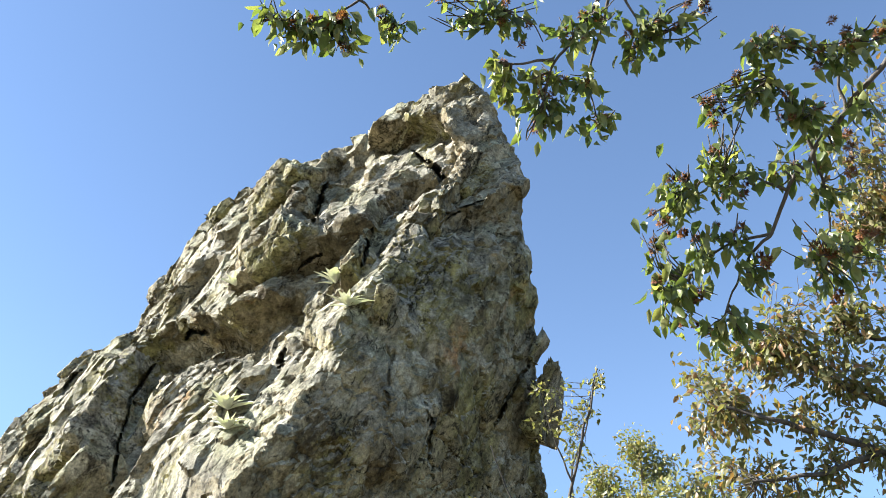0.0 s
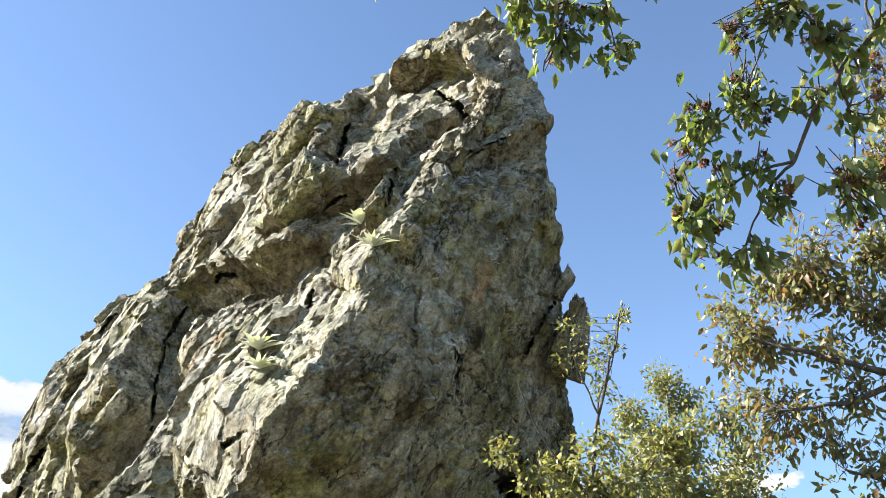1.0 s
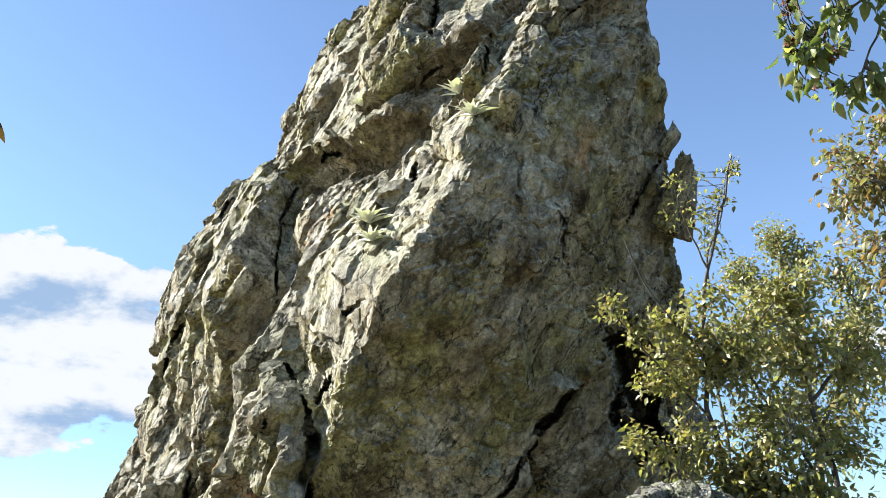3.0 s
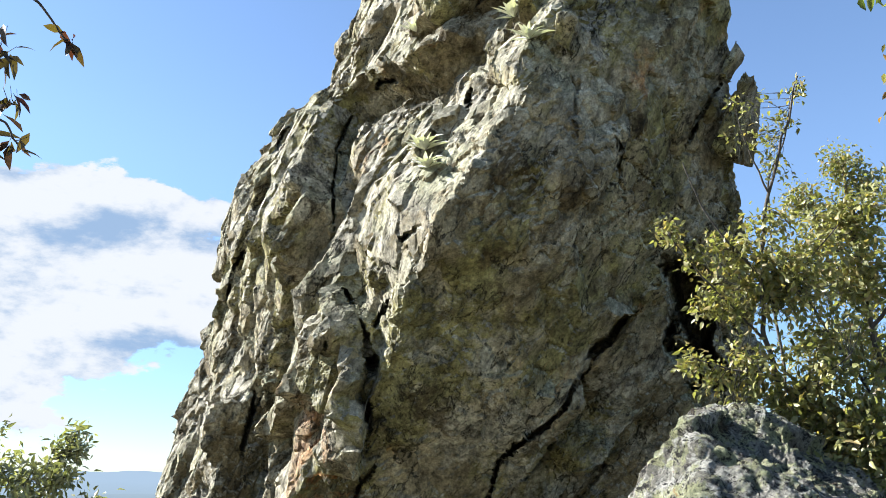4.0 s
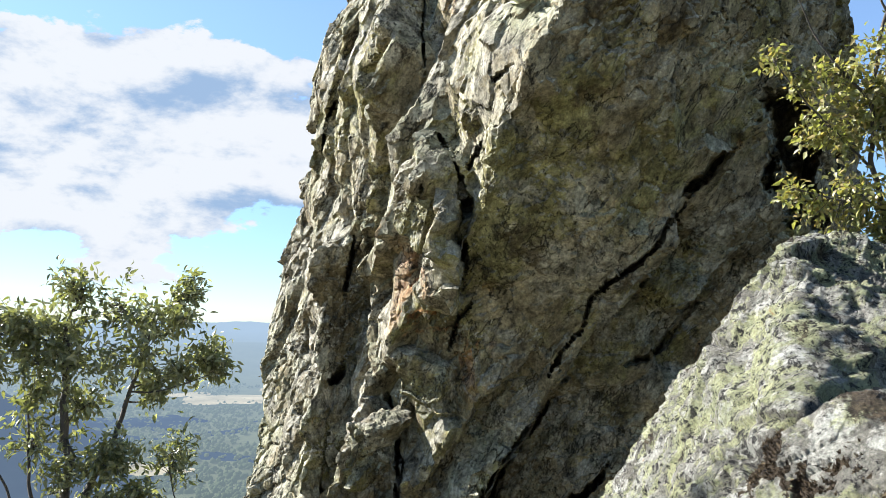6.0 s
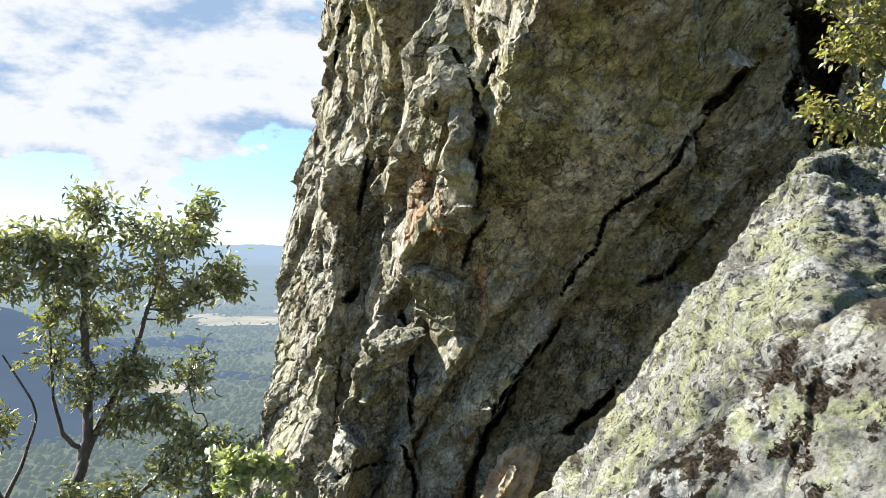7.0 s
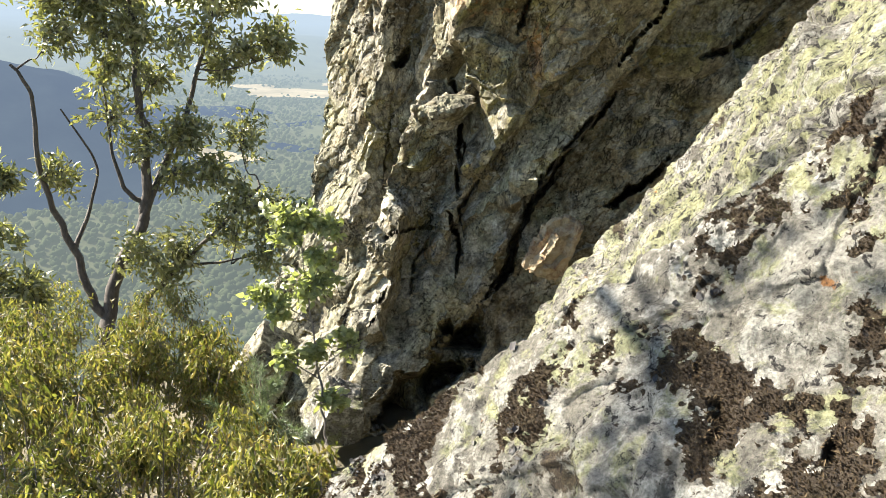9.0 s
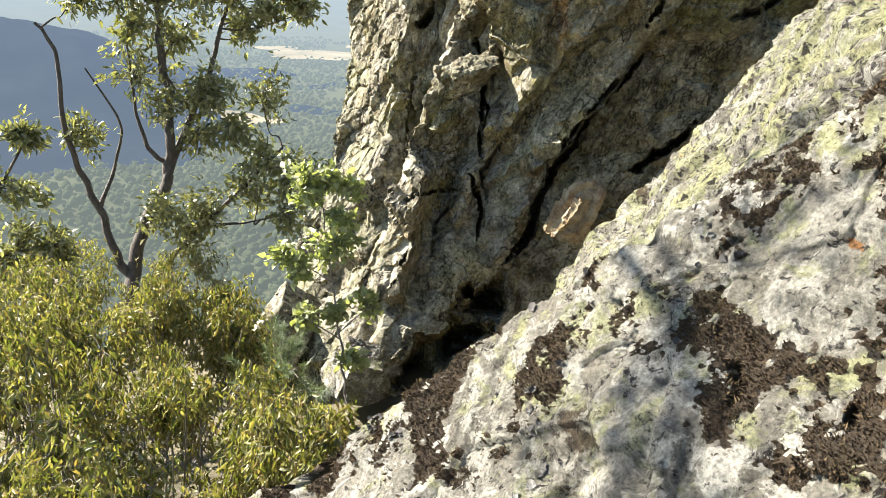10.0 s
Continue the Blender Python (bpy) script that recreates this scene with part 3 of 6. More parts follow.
CRACKS_FOOT = [
    (0.04, 0.4, [(0.280, 0.775), (0.238, 0.767), (0.205, 0.775), (0.166, 0.800)]),
    (0.1, 0.5, [(0.244, 0.864), (0.228, 0.866), (0.214, 0.855)]),
    (0.25, 0.75, [(0.136, 0.809), (0.116, 0.798), (0.099, 0.762), (0.083, 0.676), (0.074, 0.583)]),
    (0.06, 0.35, [(0.213, 0.776), (0.189, 0.784), (0.161, 0.810), (0.136, 0.798)]),
]
CRACKS = CRACKS_FACE + CRACKS_TOP + CRACKS_MID + CRACKS_GULLY + CRACKS_LOW + CRACKS_FOOT
# ledges: reach, height, and their run; the stone stands proud on the run's left
LEDGES_TOP = [
    (0.5, 0.32, [(0.463, 0.304), (0.506, 0.299), (0.548, 0.224), (0.571, 0.178), (0.587, 0.215), (0.602, 0.332), (0.633, 0.374)]),
    (0.35, 0.2, [(0.629, 0.290), (0.656, 0.346), (0.683, 0.393), (0.707, 0.430)]),
    (0.25, 0.2, [(0.691, 0.280), (0.726, 0.257), (0.780, 0.089)]),
    (0.3, 0.07, [(0.425, 0.079), (0.467, 0.075), (0.533, 0.042), (0.564, 0.009)]),
    (0.25, 0.16, [(0.660, 0.458), (0.680, 0.472), (0.714, 0.453), (0.788, 0.383)]),
    (0.22, 0.14, [(0.556, 0.416), (0.571, 0.411), (0.583, 0.416)]),
    (0.25, 0.12, [(0.459, 0.257), (0.479, 0.210), (0.514, 0.280), (0.533, 0.266)]),
    (0.25, 0.26, [(0.822, 0.093), (0.849, 0.121), (0.865, 0.285), (0.857, 0.444)]),
    (0.25, 0.16, [(0.768, 0.542), (0.803, 0.528), (0.842, 0.584)]),
    (0.25, 0.14, [(0.749, 0.598), (0.784, 0.682), (0.784, 0.995)]),
]
LEDGES_MID = [
    (0.3, 0.26, [(0.344, 0.556), (0.390, 0.505), (0.429, 0.439), (0.456, 0.379)]),
    (0.25, 0.18, [(0.320, 0.252), (0.359, 0.280), (0.402, 0.276), (0.459, 0.294)]),
    (0.22, 0.14, [(0.413, 0.075), (0.459, 0.107), (0.510, 0.112)]),
    (0.25, 0.16, [(0.355, 0.435), (0.394, 0.393), (0.421, 0.435)]),
]
LEDGES_LOW = [
    (0.4, 0.36, [(0.154, 0.421), (0.197, 0.313), (0.232, 0.299), (0.270, 0.280), (0.359, 0.257)]),
    (0.3, 0.3, [(0.154, 0.542), (0.197, 0.491), (0.216, 0.500), (0.243, 0.467)]),
    (0.3, 0.24, [(0.220, 0.533), (0.255, 0.425), (0.293, 0.467), (0.324, 0.491)]),
    (0.25, 0.18, [(0.340, 0.336), (0.359, 0.379), (0.386, 0.430), (0.417, 0.439)]),
    (0.35, 0.22, [(0.212, 0.640), (0.243, 0.659), (0.278, 0.673), (0.301, 0.743)]),
    (0.6, 0.24, [(0.205, 0.762), (0.239, 0.766), (0.278, 0.771), (0.324, 0.799), (0.375, 0.794), (0.417, 0.799)]),
]
LEDGES_FOOT = [
    (0.3, 0.26, [(0.116, 0.575), (0.154, 0.551), (0.185, 0.505), (0.216, 0.491)]),
    (0.3, 0.2, [(0.143, 0.813), (0.170, 0.785), (0.201, 0.771), (0.228, 0.771), (0.270, 0.762)]),
    (0.25, 0.18, [(0.162, 0.659), (0.189, 0.626), (0.220, 0.607)]),
]
LEDGES = LEDGES_TOP + LEDGES_MID + LEDGES_LOW + LEDGES_FOOT


def along(points, p):
    """Distance of places p from a broken line, the offset, the line's direction there and how far p lies past its ends."""
    best = np.full(len(p), 1e9)
    off, way, past = np.zeros_like(p), np.zeros_like(p), np.zeros(len(p))
    last = len(points) - 2
    for k in range(len(points) - 1):
        a, d = points[k], points[k + 1] - points[k]
        size = np.linalg.norm(d) + 1e-6
        raw = ((p - a) @ d) / (size * size)
        o = p - (a + np.clip(raw, 0, 1)[:, None] * d)
        dist = np.linalg.norm(o, axis=1)
        m = dist < best
        best[m], off[m], way[m] = dist[m], o[m], d / size
        over = np.zeros(len(p))
        if k == 0:
            over = np.maximum(-raw, 0) * size
        if k == last:
            over = np.maximum(over, np.maximum(raw - 1, 0) * size)
        past[m] = over[m]
    return best, off, way, past


def run(g, uv):
    """A broken line over the spire's sheet, rounded into a curve."""
    nu, nv = g.shape[:2]
    uv = np.array(uv)
    count = 12 * (len(uv) - 1) + 1
    x = np.linspace(0, len(uv) - 1, count)
    uv = np.stack([np.interp(x, np.arange(len(uv)), uv[:, k]) for k in (0, 1)], 1)
    return g[np.rint(uv[:, 0] * (nu - 1)).astype(int), np.rint(uv[:, 1] * (nv - 1)).astype(int)]


def near_line(p, line, reach):
    return np.where(np.all((p > line.min(0) - reach) & (p < line.max(0) + reach), 1))[0]


def carve(g, n):
    """How far wide clefts sink and ledges stand out on the spire's sheet."""
    p, n = g.reshape(-1, 3), n.reshape(-1, 3)
    push = np.zeros(len(p))
    wob = np.stack([layered(p * 2.8, 5, 0.65, s) for s in (11, 12, 13)], 1) * 0.055
    wob -= n * (wob * n).sum(1, keepdims=True)
    for reach, high, uv in LEDGES:
        line = run(g, uv)
        m = near_line(p, line, 1.1)
        dist, off, way, past = along(line, p[m] + wob[m])
        side = np.sign((np.cross(n[m], way) * off).sum(1)) * dist
        w = np.clip((side + 0.015) / 0.035, 0, 1)
        lift = w * np.exp(-np.maximum(side, 0) / reach) - (1 - w) * 0.8 * np.exp(np.minimum(side, 0) / (reach * 0.75))
        push[m] += high * lift * np.exp(-past / 0.12)
    return push


VANTAGE = np.array((0.0, 0.0, 1.7))  # about the camera's place; the clefts run straight in along its lines of sight


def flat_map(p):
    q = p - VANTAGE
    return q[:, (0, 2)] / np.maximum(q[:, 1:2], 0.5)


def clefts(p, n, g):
    """How far cracks and clefts run into the rock at places p, along the line of sight so that they look black."""
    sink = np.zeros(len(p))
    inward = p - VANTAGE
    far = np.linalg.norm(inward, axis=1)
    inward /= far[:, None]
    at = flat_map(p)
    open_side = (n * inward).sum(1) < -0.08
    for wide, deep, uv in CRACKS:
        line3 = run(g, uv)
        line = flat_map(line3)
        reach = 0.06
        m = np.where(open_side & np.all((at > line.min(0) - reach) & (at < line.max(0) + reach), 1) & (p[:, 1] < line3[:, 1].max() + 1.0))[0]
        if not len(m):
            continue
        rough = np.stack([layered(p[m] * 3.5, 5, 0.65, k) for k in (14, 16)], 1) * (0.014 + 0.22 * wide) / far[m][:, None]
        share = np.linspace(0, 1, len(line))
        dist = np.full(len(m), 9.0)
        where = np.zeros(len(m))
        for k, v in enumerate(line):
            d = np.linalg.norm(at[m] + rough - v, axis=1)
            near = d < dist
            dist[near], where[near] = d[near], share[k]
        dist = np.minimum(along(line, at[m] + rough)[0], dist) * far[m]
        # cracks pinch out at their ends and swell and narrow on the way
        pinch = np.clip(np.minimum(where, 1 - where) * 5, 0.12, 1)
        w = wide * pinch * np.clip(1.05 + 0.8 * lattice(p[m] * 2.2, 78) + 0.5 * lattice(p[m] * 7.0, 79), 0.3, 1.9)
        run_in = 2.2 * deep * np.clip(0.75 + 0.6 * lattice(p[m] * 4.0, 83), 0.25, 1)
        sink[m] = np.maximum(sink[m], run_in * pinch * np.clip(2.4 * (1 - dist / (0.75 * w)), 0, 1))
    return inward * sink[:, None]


def chisel(p, n, front, count, most, step, stretch, salt, joint, gape, apart=0.0):
    """Breaks the stone along flat planes: every patch round one of count places becomes a flat facet."""
    rng = np.random.default_rng(salt)
    q = p @ BEDDING * stretch
    q = q + 0.10 * np.stack([layered(p * 1.3, 2, 0.5, salt + k) for k in (1, 2, 3)], 1)
    q[:, 0] += apart
    tree = kdtree.KDTree(count)
    for k, i in enumerate(rng.choice(front, count, replace=False)):
        tree.insert(q[i], k)
    tree.balance()
    found = [tree.find_n(v, 2) for v in q[front]]
    cell = np.array([f[0][1] for f in found])
    gap = np.array([f[1][2] - f[0][2] for f in found])
    size = np.bincount(cell, minlength=count)[:, None] + 1e-9
    centre = np.stack([np.bincount(cell, p[front, k], count) for k in range(3)], 1) / size
    normal = np.stack([np.bincount(cell, n[front, k], count) for k in range(3)], 1)
    normal += rng.normal(size=normal.shape) * 0.07 * np.linalg.norm(normal, axis=1, keepdims=True)
    normal /= np.linalg.norm(normal, axis=1, keepdims=True) + 1e-9
    lift = rng.uniform(-step, step, count)
    d = ((centre[cell] - p[front]) * normal[cell]).sum(1) + lift[cell]
    d = most * np.tanh(d / most)
    out = p.copy()
    out[front] += normal[cell] * d[:, None]
    # joints open between some of the facets
    loose = np.clip(lattice(p[front] * 1.1, salt + 9) * 3 + 0.3, 0, 1)
    out[front] -= n[front] * (joint * loose * np.clip(1 - gap / gape, 0, 1))[:, None]
    return out


def net_normals(me, p):
    me.vertices.foreach_set("co", p.astype(np.float32).ravel())
    me.update()
    return points_of(me)[1]


def bands(p, thick, salt, warp=0.5):
    """A height of its own for every layer of the rock."""
    c = (p @ BEDDING)[:, 2] / thick + warp * layered(p * (0.5 / thick) ** 0.5, 4, 0.55, salt)
    k = np.floor(c).astype(np.int64)
    f = c - k
    z = np.zeros_like(k)
    here, there = hashed(k, z, z, salt), hashed(k + 1, z, z, salt)
    w = np.clip((f - 0.86) / 0.14, 0, 1)
    return (here * (1 - w) + there * w) * 2 - 1


def plates(p, thick, salt, warp=0.6):
    """Overlapping plates on the flank: each rises gently to the right and breaks off in a step."""
    q = p @ BEDDING
    c = q[:, 1] / thick + warp * layered(q * (0.35, 0.8, 0.8), 4, 0.55, salt)
    k = np.floor(c).astype(np.int64)
    f = c - k
    # plates end along their length too
    s = q[:, 0] * 0.9 + 3.7 * hashed(k, k * 0, k * 0, salt + 1) + 0.35 * lattice(p * 1.7, salt + 2)
    j = np.floor(s).astype(np.int64)
    high = 0.15 + 0.85 * hashed(k, j, k * 0, salt + 3)
    return high * (np.clip(f / 0.93, 0, 1) - np.clip((f - 0.93) / 0.07, 0, 1)) - 0.3


def even_mesh(verts, faces, size):
    """The same closed form as an even net of small faces."""
    raw = bpy.data.meshes.new("raw")
    raw.from_pydata(verts.tolist(), [], faces)
    ob = new("raw", raw)
    net = ob.modifiers.new("net", "REMESH")
    net.mode, net.voxel_size = "VOXEL", size
    made = bpy.data.meshes.new_from_object(ob.evaluated_get(bpy.context.evaluated_depsgraph_get()))
    bpy.data.objects.remove(ob)
    bpy.data.meshes.remove(raw)
    return made


def points_of(me):
    p = np.empty(len(me.vertices) * 3, np.float32)
    me.vertices.foreach_get("co", p)
    n = np.empty(len(me.vertices) * 3, np.float32)
    me.vertex_normals.foreach_get("vector", n)
    return p.reshape(-1, 3).astype(float), n.reshape(-1, 3).astype(float)


def spire_form():
    """The spire's closed form with its ledges, clefts and great blocks."""
    g = spire_base(520, 430)
    n = normals_of(g)
    push = carve(g, n)
    p = g.reshape(-1, 3)
    # the overhanging face is more massive than the broken flank
    girth = np.broadcast_to(np.linspace(0, 1, g.shape[1]), g.shape[:2]).ravel()
    broken = 1.0 - 0.5 * np.clip((girth - 0.47) / 0.08, 0, 1)
    flank = 1.0 - np.clip((girth - 0.49) / 0.02, 0, 1)
    n = n.reshape(-1, 3)
    p = p + n * (0.05 * layered(p * 0.9, 3, 0.5, 70))[:, None]
    # great blocks, which do not reach round the arete
    p = chisel(p, n, np.arange(len(p)), 380, 0.30, 0.05, (0.70, 1.0, 1.15), 210, 0.10, 0.05, 6.0 * (flank < 0.5))
    warp = np.stack([layered(p * 1.4, 3, salt=s) for s in (40, 50, 60)], 1) * 0.10
    big, gap1 = facets((p + warp) @ BEDDING * (0.9, 1.8, 2.2), 100, 1.3)
    open1 = np.clip(lattice(p * 0.9, 91) * 3 + 0.2, 0, 1)
    push = push + broken * (0.03 * big - 0.20 * open1 * np.exp(-gap1 / 0.022))
    push = push + flank * (0.13 * plates(p, 0.65, 23) + 0.03 * plates(p, 0.24, 27)) + (1 - flank) * 0.03 * bands(p, 0.42, 21, 0.8)
    front = (p + n * push[:, None]).reshape(g.shape)
    a, b = front[:, -1], front[:, 0]
    mid = (a + b) / 2
    away = np.array([0.15, 1.9, 0.0])
    bulge = np.sin(np.linspace(0.05, 1, len(a)) * math.pi)[:, None] * 0.8 + 0.2
    hind = spread(np.stack([a, a * 0.7 + mid * 0.3 + away * 0.75 * bulge, mid + away * bulge, b * 0.7 + mid * 0.3 + away * 0.75 * bulge, b], 0), 60).swapaxes(0, 1)
    ring = np.concatenate([front, hind[:, 1:-1]], 1)
    nu, nv = ring.shape[:2]
    i = np.arange(nu * nv).reshape(nu, nv)
    j = np.concatenate([i, i[:, :1]], 1)
    quads = np.stack([j[:-1, :-1], j[:-1, 1:], j[1:, 1:], j[1:, :-1]], -1).reshape(-1, 4).tolist()
    verts = np.concatenate([ring.reshape(-1, 3), [ring[0].mean(0)], [ring[-1].mean(0)]])
    k = nu * nv
    caps = [(int(j[0, c + 1]), int(j[0, c]), k) for c in range(nv)] + [(int(j[-1, c]), int(j[-1, c + 1]), k + 1) for c in range(nv)]
    return g, even_mesh(verts, quads + caps, 0.024)


def build_spire():
    g, me = spire_form()
    p, n = points_of(me)
    front = np.where((n[:, 1] < 0.35) & (p[:, 1] < 9.3) & (p[:, 2] > -4.0))[0]
    p = chisel(p, n, front, 5000, 0.05, 0.008, (0.75, 1.0, 1.1), 220, 0.03, 0.025)
    n = net_normals(me, p)
    small, gap = facets(p @ BEDDING * (4.5, 9.0, 11.0), 300, 1.0)
    ragged = np.clip(lattice(p * 1.2, 92) * 2.5 + 0.4, 0, 1)
    p = p + n * (0.012 * ragged * small + 0.004 * layered(p * 12, 3, 0.6, 80))[:, None]
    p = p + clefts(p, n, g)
    home = np.array((-2.0, 7.0, -3.0))
    spire = thing("rock_spire", "tall leaning spire of weathered grey quartzite", "rock", home)
    # its sides meet at the arete; the summit and the back are told apart by place
    faces = np.empty(len(me.polygons) * 4, np.int32)
    me.polygons.foreach_get("vertices", faces)
    faces = faces.reshape(-1, 4)
    bpy.data.meshes.remove(me)
    c = p[faces].mean(1)
    left, arete, right = (np.array(k)[np.argsort(np.array(k)[:, 2])] for k in (L_CURVE, A_CURVE, R_CURVE))

    def at_height(k, axis):
        return np.interp(c[:, 2], k[:, 2], k[:, axis])

    behind = c[:, 1] > np.minimum(at_height(left, 1), at_height(right, 1) + 1.2) + 0.25
    sunny = (c[:, 0] - at_height(arete, 0)) * -0.8 + (c[:, 1] - at_height(arete, 1)) * 0.6 > 0
    summit = c[:, 2] > 6.6
    kind = np.where(summit, 0, np.where(behind, 3, np.where(sunny, 1, 2)))
    for k, name in enumerate(("summit", "flank", "overhanging_face", "back")):
        mine = faces[kind == k]
        used, back = np.unique(mine, return_inverse=True)
        part(name, mesh_of(name, p[used] - home, back.reshape(-1, 4), ROCK), spire)
    return spire


SPIRE = build_spire()


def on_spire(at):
    """The place on the spire that the camera sees behind or before the place given, and the rock's normal there."""
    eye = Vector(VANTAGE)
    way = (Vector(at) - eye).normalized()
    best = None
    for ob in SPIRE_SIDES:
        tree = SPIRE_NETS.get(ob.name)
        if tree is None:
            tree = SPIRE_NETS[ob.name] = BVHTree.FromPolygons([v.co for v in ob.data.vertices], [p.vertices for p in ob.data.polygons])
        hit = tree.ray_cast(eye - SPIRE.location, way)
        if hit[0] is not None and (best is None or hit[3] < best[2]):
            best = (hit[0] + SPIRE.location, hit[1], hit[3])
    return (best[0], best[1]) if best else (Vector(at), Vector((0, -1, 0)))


SPIRE_SIDES, SPIRE_NETS = list(SPIRE.children), {}


# ---- boulders ----
# fissures over the near boulder's tilted face
FISSURES = [
    [(-0.19, 2.03, 0.68), (-0.27, 2.02, 0.60), (-0.40, 2.02, 0.48), (-0.58, 2.09, 0.37)],
    [(-0.18, 1.84, 0.52), (-0.12, 1.69, 0.43), (-0.11, 1.61, 0.36), (-0.04, 1.49, 0.32), (-0.03, 1.45, 0.28)],
    [(0.18, 1.58, 0.60), (0.12, 1.53, 0.50), (0.08, 1.49, 0.43)],
    [(-0.50, 1.87, 0.24), (-0.59, 1.85, 0.15), (-0.70, 1.81, 0.01)],
]


def boulder_grid(centre, planes, nu=260, nv=420, soft=26.0):
    """A rounded many-sided stone: the space inside some planes, each a normal and its distance from the centre."""
    th = np.linspace(0.02, math.pi - 0.02, nu)[:, None]
    ph = np.linspace(0, 2 * math.pi, nv, endpoint=False)[None, :]
    d = np.stack([np.sin(th) * np.cos(ph), np.sin(th) * np.sin(ph), -np.cos(th) + 0 * ph], -1)
    total = 0.0
    for n, h in planes:
        n = np.array(n, float) / np.linalg.norm(n)
        total = total + np.maximum(d @ n / h, 1e-3) ** soft
    r = total ** (-1 / soft)
    return np.array(centre) + d * r[..., None]


def rough_boulder(g, salt, amount=1.0):
    du = np.gradient(g, axis=0)
    dv = (np.roll(g, -1, 1) - np.roll(g, 1, 1)) / 2
    n = np.cross(dv, du)
    n = (n / (np.linalg.norm(n, axis=2, keepdims=True) + 1e-9)).reshape(-1, 3)
    p = g.reshape(-1, 3)
    q = p @ BEDDING * (0.7, 1.0, 1.3)
    big, gap1 = facets(q * 1.6 + 5, salt, 0.8)
    mid, gap2 = facets(q * 5.0 + 9, salt + 20, 1.0)
    push = 0.03 * big + 0.012 * mid + 0.05 * layered(p * 1.6, 4, 0.5, salt + 3) + 0.014 * layered(p * 9, 5, 0.62, salt + 5) + 0.004 * layered(p * 38, 2, 0.6, salt + 7)
    push -= 0.035 * np.exp(-((layered(p * 0.8, 3, 0.5, salt + 9) / 0.05) ** 2))
    return (p + n * (push * amount)[:, None]).reshape(g.shape)


def planes_through(centre, faces):
    return [(n, float(np.dot(np.array(at) - np.array(centre), np.array(n) / np.linalg.norm(n)))) for at, n in faces]


def strewn(g, weight, count, rng):
    """Places and normals strewn over a closed grid by a weight for each of its points."""
    n = np.cross(np.roll(g, -1, 1) - np.roll(g, 1, 1), np.gradient(g, axis=0)).reshape(-1, 3)
    area = np.linalg.norm(n, axis=1)
    n /= area[:, None] + 1e-9
    open_side = np.clip(n @ np.array((-0.5, -0.6, 0.6)) * 4, 0, 1)
    w = weight * area * open_side
    pick = rng.choice(len(w), count, p=w / w.sum())
    step = np.stack([np.gradient(g, axis=0).reshape(-1, 3)[pick], ((np.roll(g, -1, 1) - np.roll(g, 1, 1)) / 2).reshape(-1, 3)[pick]], 1)
    p = g.reshape(-1, 3)[pick] + (step * rng.uniform(-0.5, 0.5, (count, 2, 1))).sum(1)
    return p, n[pick]


def grow_moss(rock, g, centre, salt, mossy):
    """Dry moss in felted patches of tiny shoots, and crisp curled flakes of leafy lichen."""
    rng = np.random.default_rng(salt)
    q = g.reshape(-1, 3) + np.array(centre)
    where = layered(q * 4.6, 6, 0.74, salt + 60) + 0.7 * lattice(q * 1.5, salt + 70)
    bed = np.clip((where - mossy) / 0.25, 0, 1)
    p, n = strewn(g, np.clip(bed * 3 - 0.6, 0, 1), 90000, rng)
    k = len(p)
    side = np.cross(n, rng.normal(size=(k, 3)))
    side /= np.linalg.norm(side, axis=1, keepdims=True) + 1e-9
    tall = rng.uniform(0.003, 0.010, k)[:, None]
    lean = n + rng.normal(size=(k, 3)) * 0.45
    v = np.stack([p + side * 0.003 - n * 0.003, p - side * 0.003 - n * 0.003, p + lean * tall], 1).reshape(-1, 3)
    moss = part("moss", mesh_of("moss", v, np.arange(3 * k).reshape(-1, 3), MOSS), rock, "dry dark brown moss in felted patches")
    tagged(moss, kind="stuff")
    where = layered(q * 3.4, 5, 0.7, salt + 90)
    p, n = strewn(g, np.clip((where - 0.75) / 0.2, 0, 1), 1500, rng)
    k = len(p)
    a = np.arange(6) * math.pi / 3
    side = np.cross(n, rng.normal(size=(k, 3)))
    side /= np.linalg.norm(side, axis=1, keepdims=True) + 1e-9
    other = np.cross(n, side)
    wide = rng.uniform(0.006, 0.017, k)[:, None, None] * rng.uniform(0.6, 1.2, (k, 6, 1))
    rim = p[:, None] + (side[:, None] * np.cos(a)[None, :, None] + other[:, None] * np.sin(a)[None, :, None]) * wide + n[:, None] * rng.uniform(-0.004, 0.012, (k, 6, 1))
    v = np.concatenate([p[:, None] + n[:, None] * 0.001, rim], 1).reshape(-1, 3)
    f = np.array([(0, 1 + i, 1 + (i + 1) % 6) for i in range(6)])
    f = (np.arange(k)[:, None, None] * 7 + f[None]).reshape(-1, 3)
    flakes = part("lichen_crust", mesh_of("lichen_crust", v, f, FLAKES), rock, "curled grey and black flakes of leafy lichen")
    tagged(flakes, kind="stuff")
    return bed


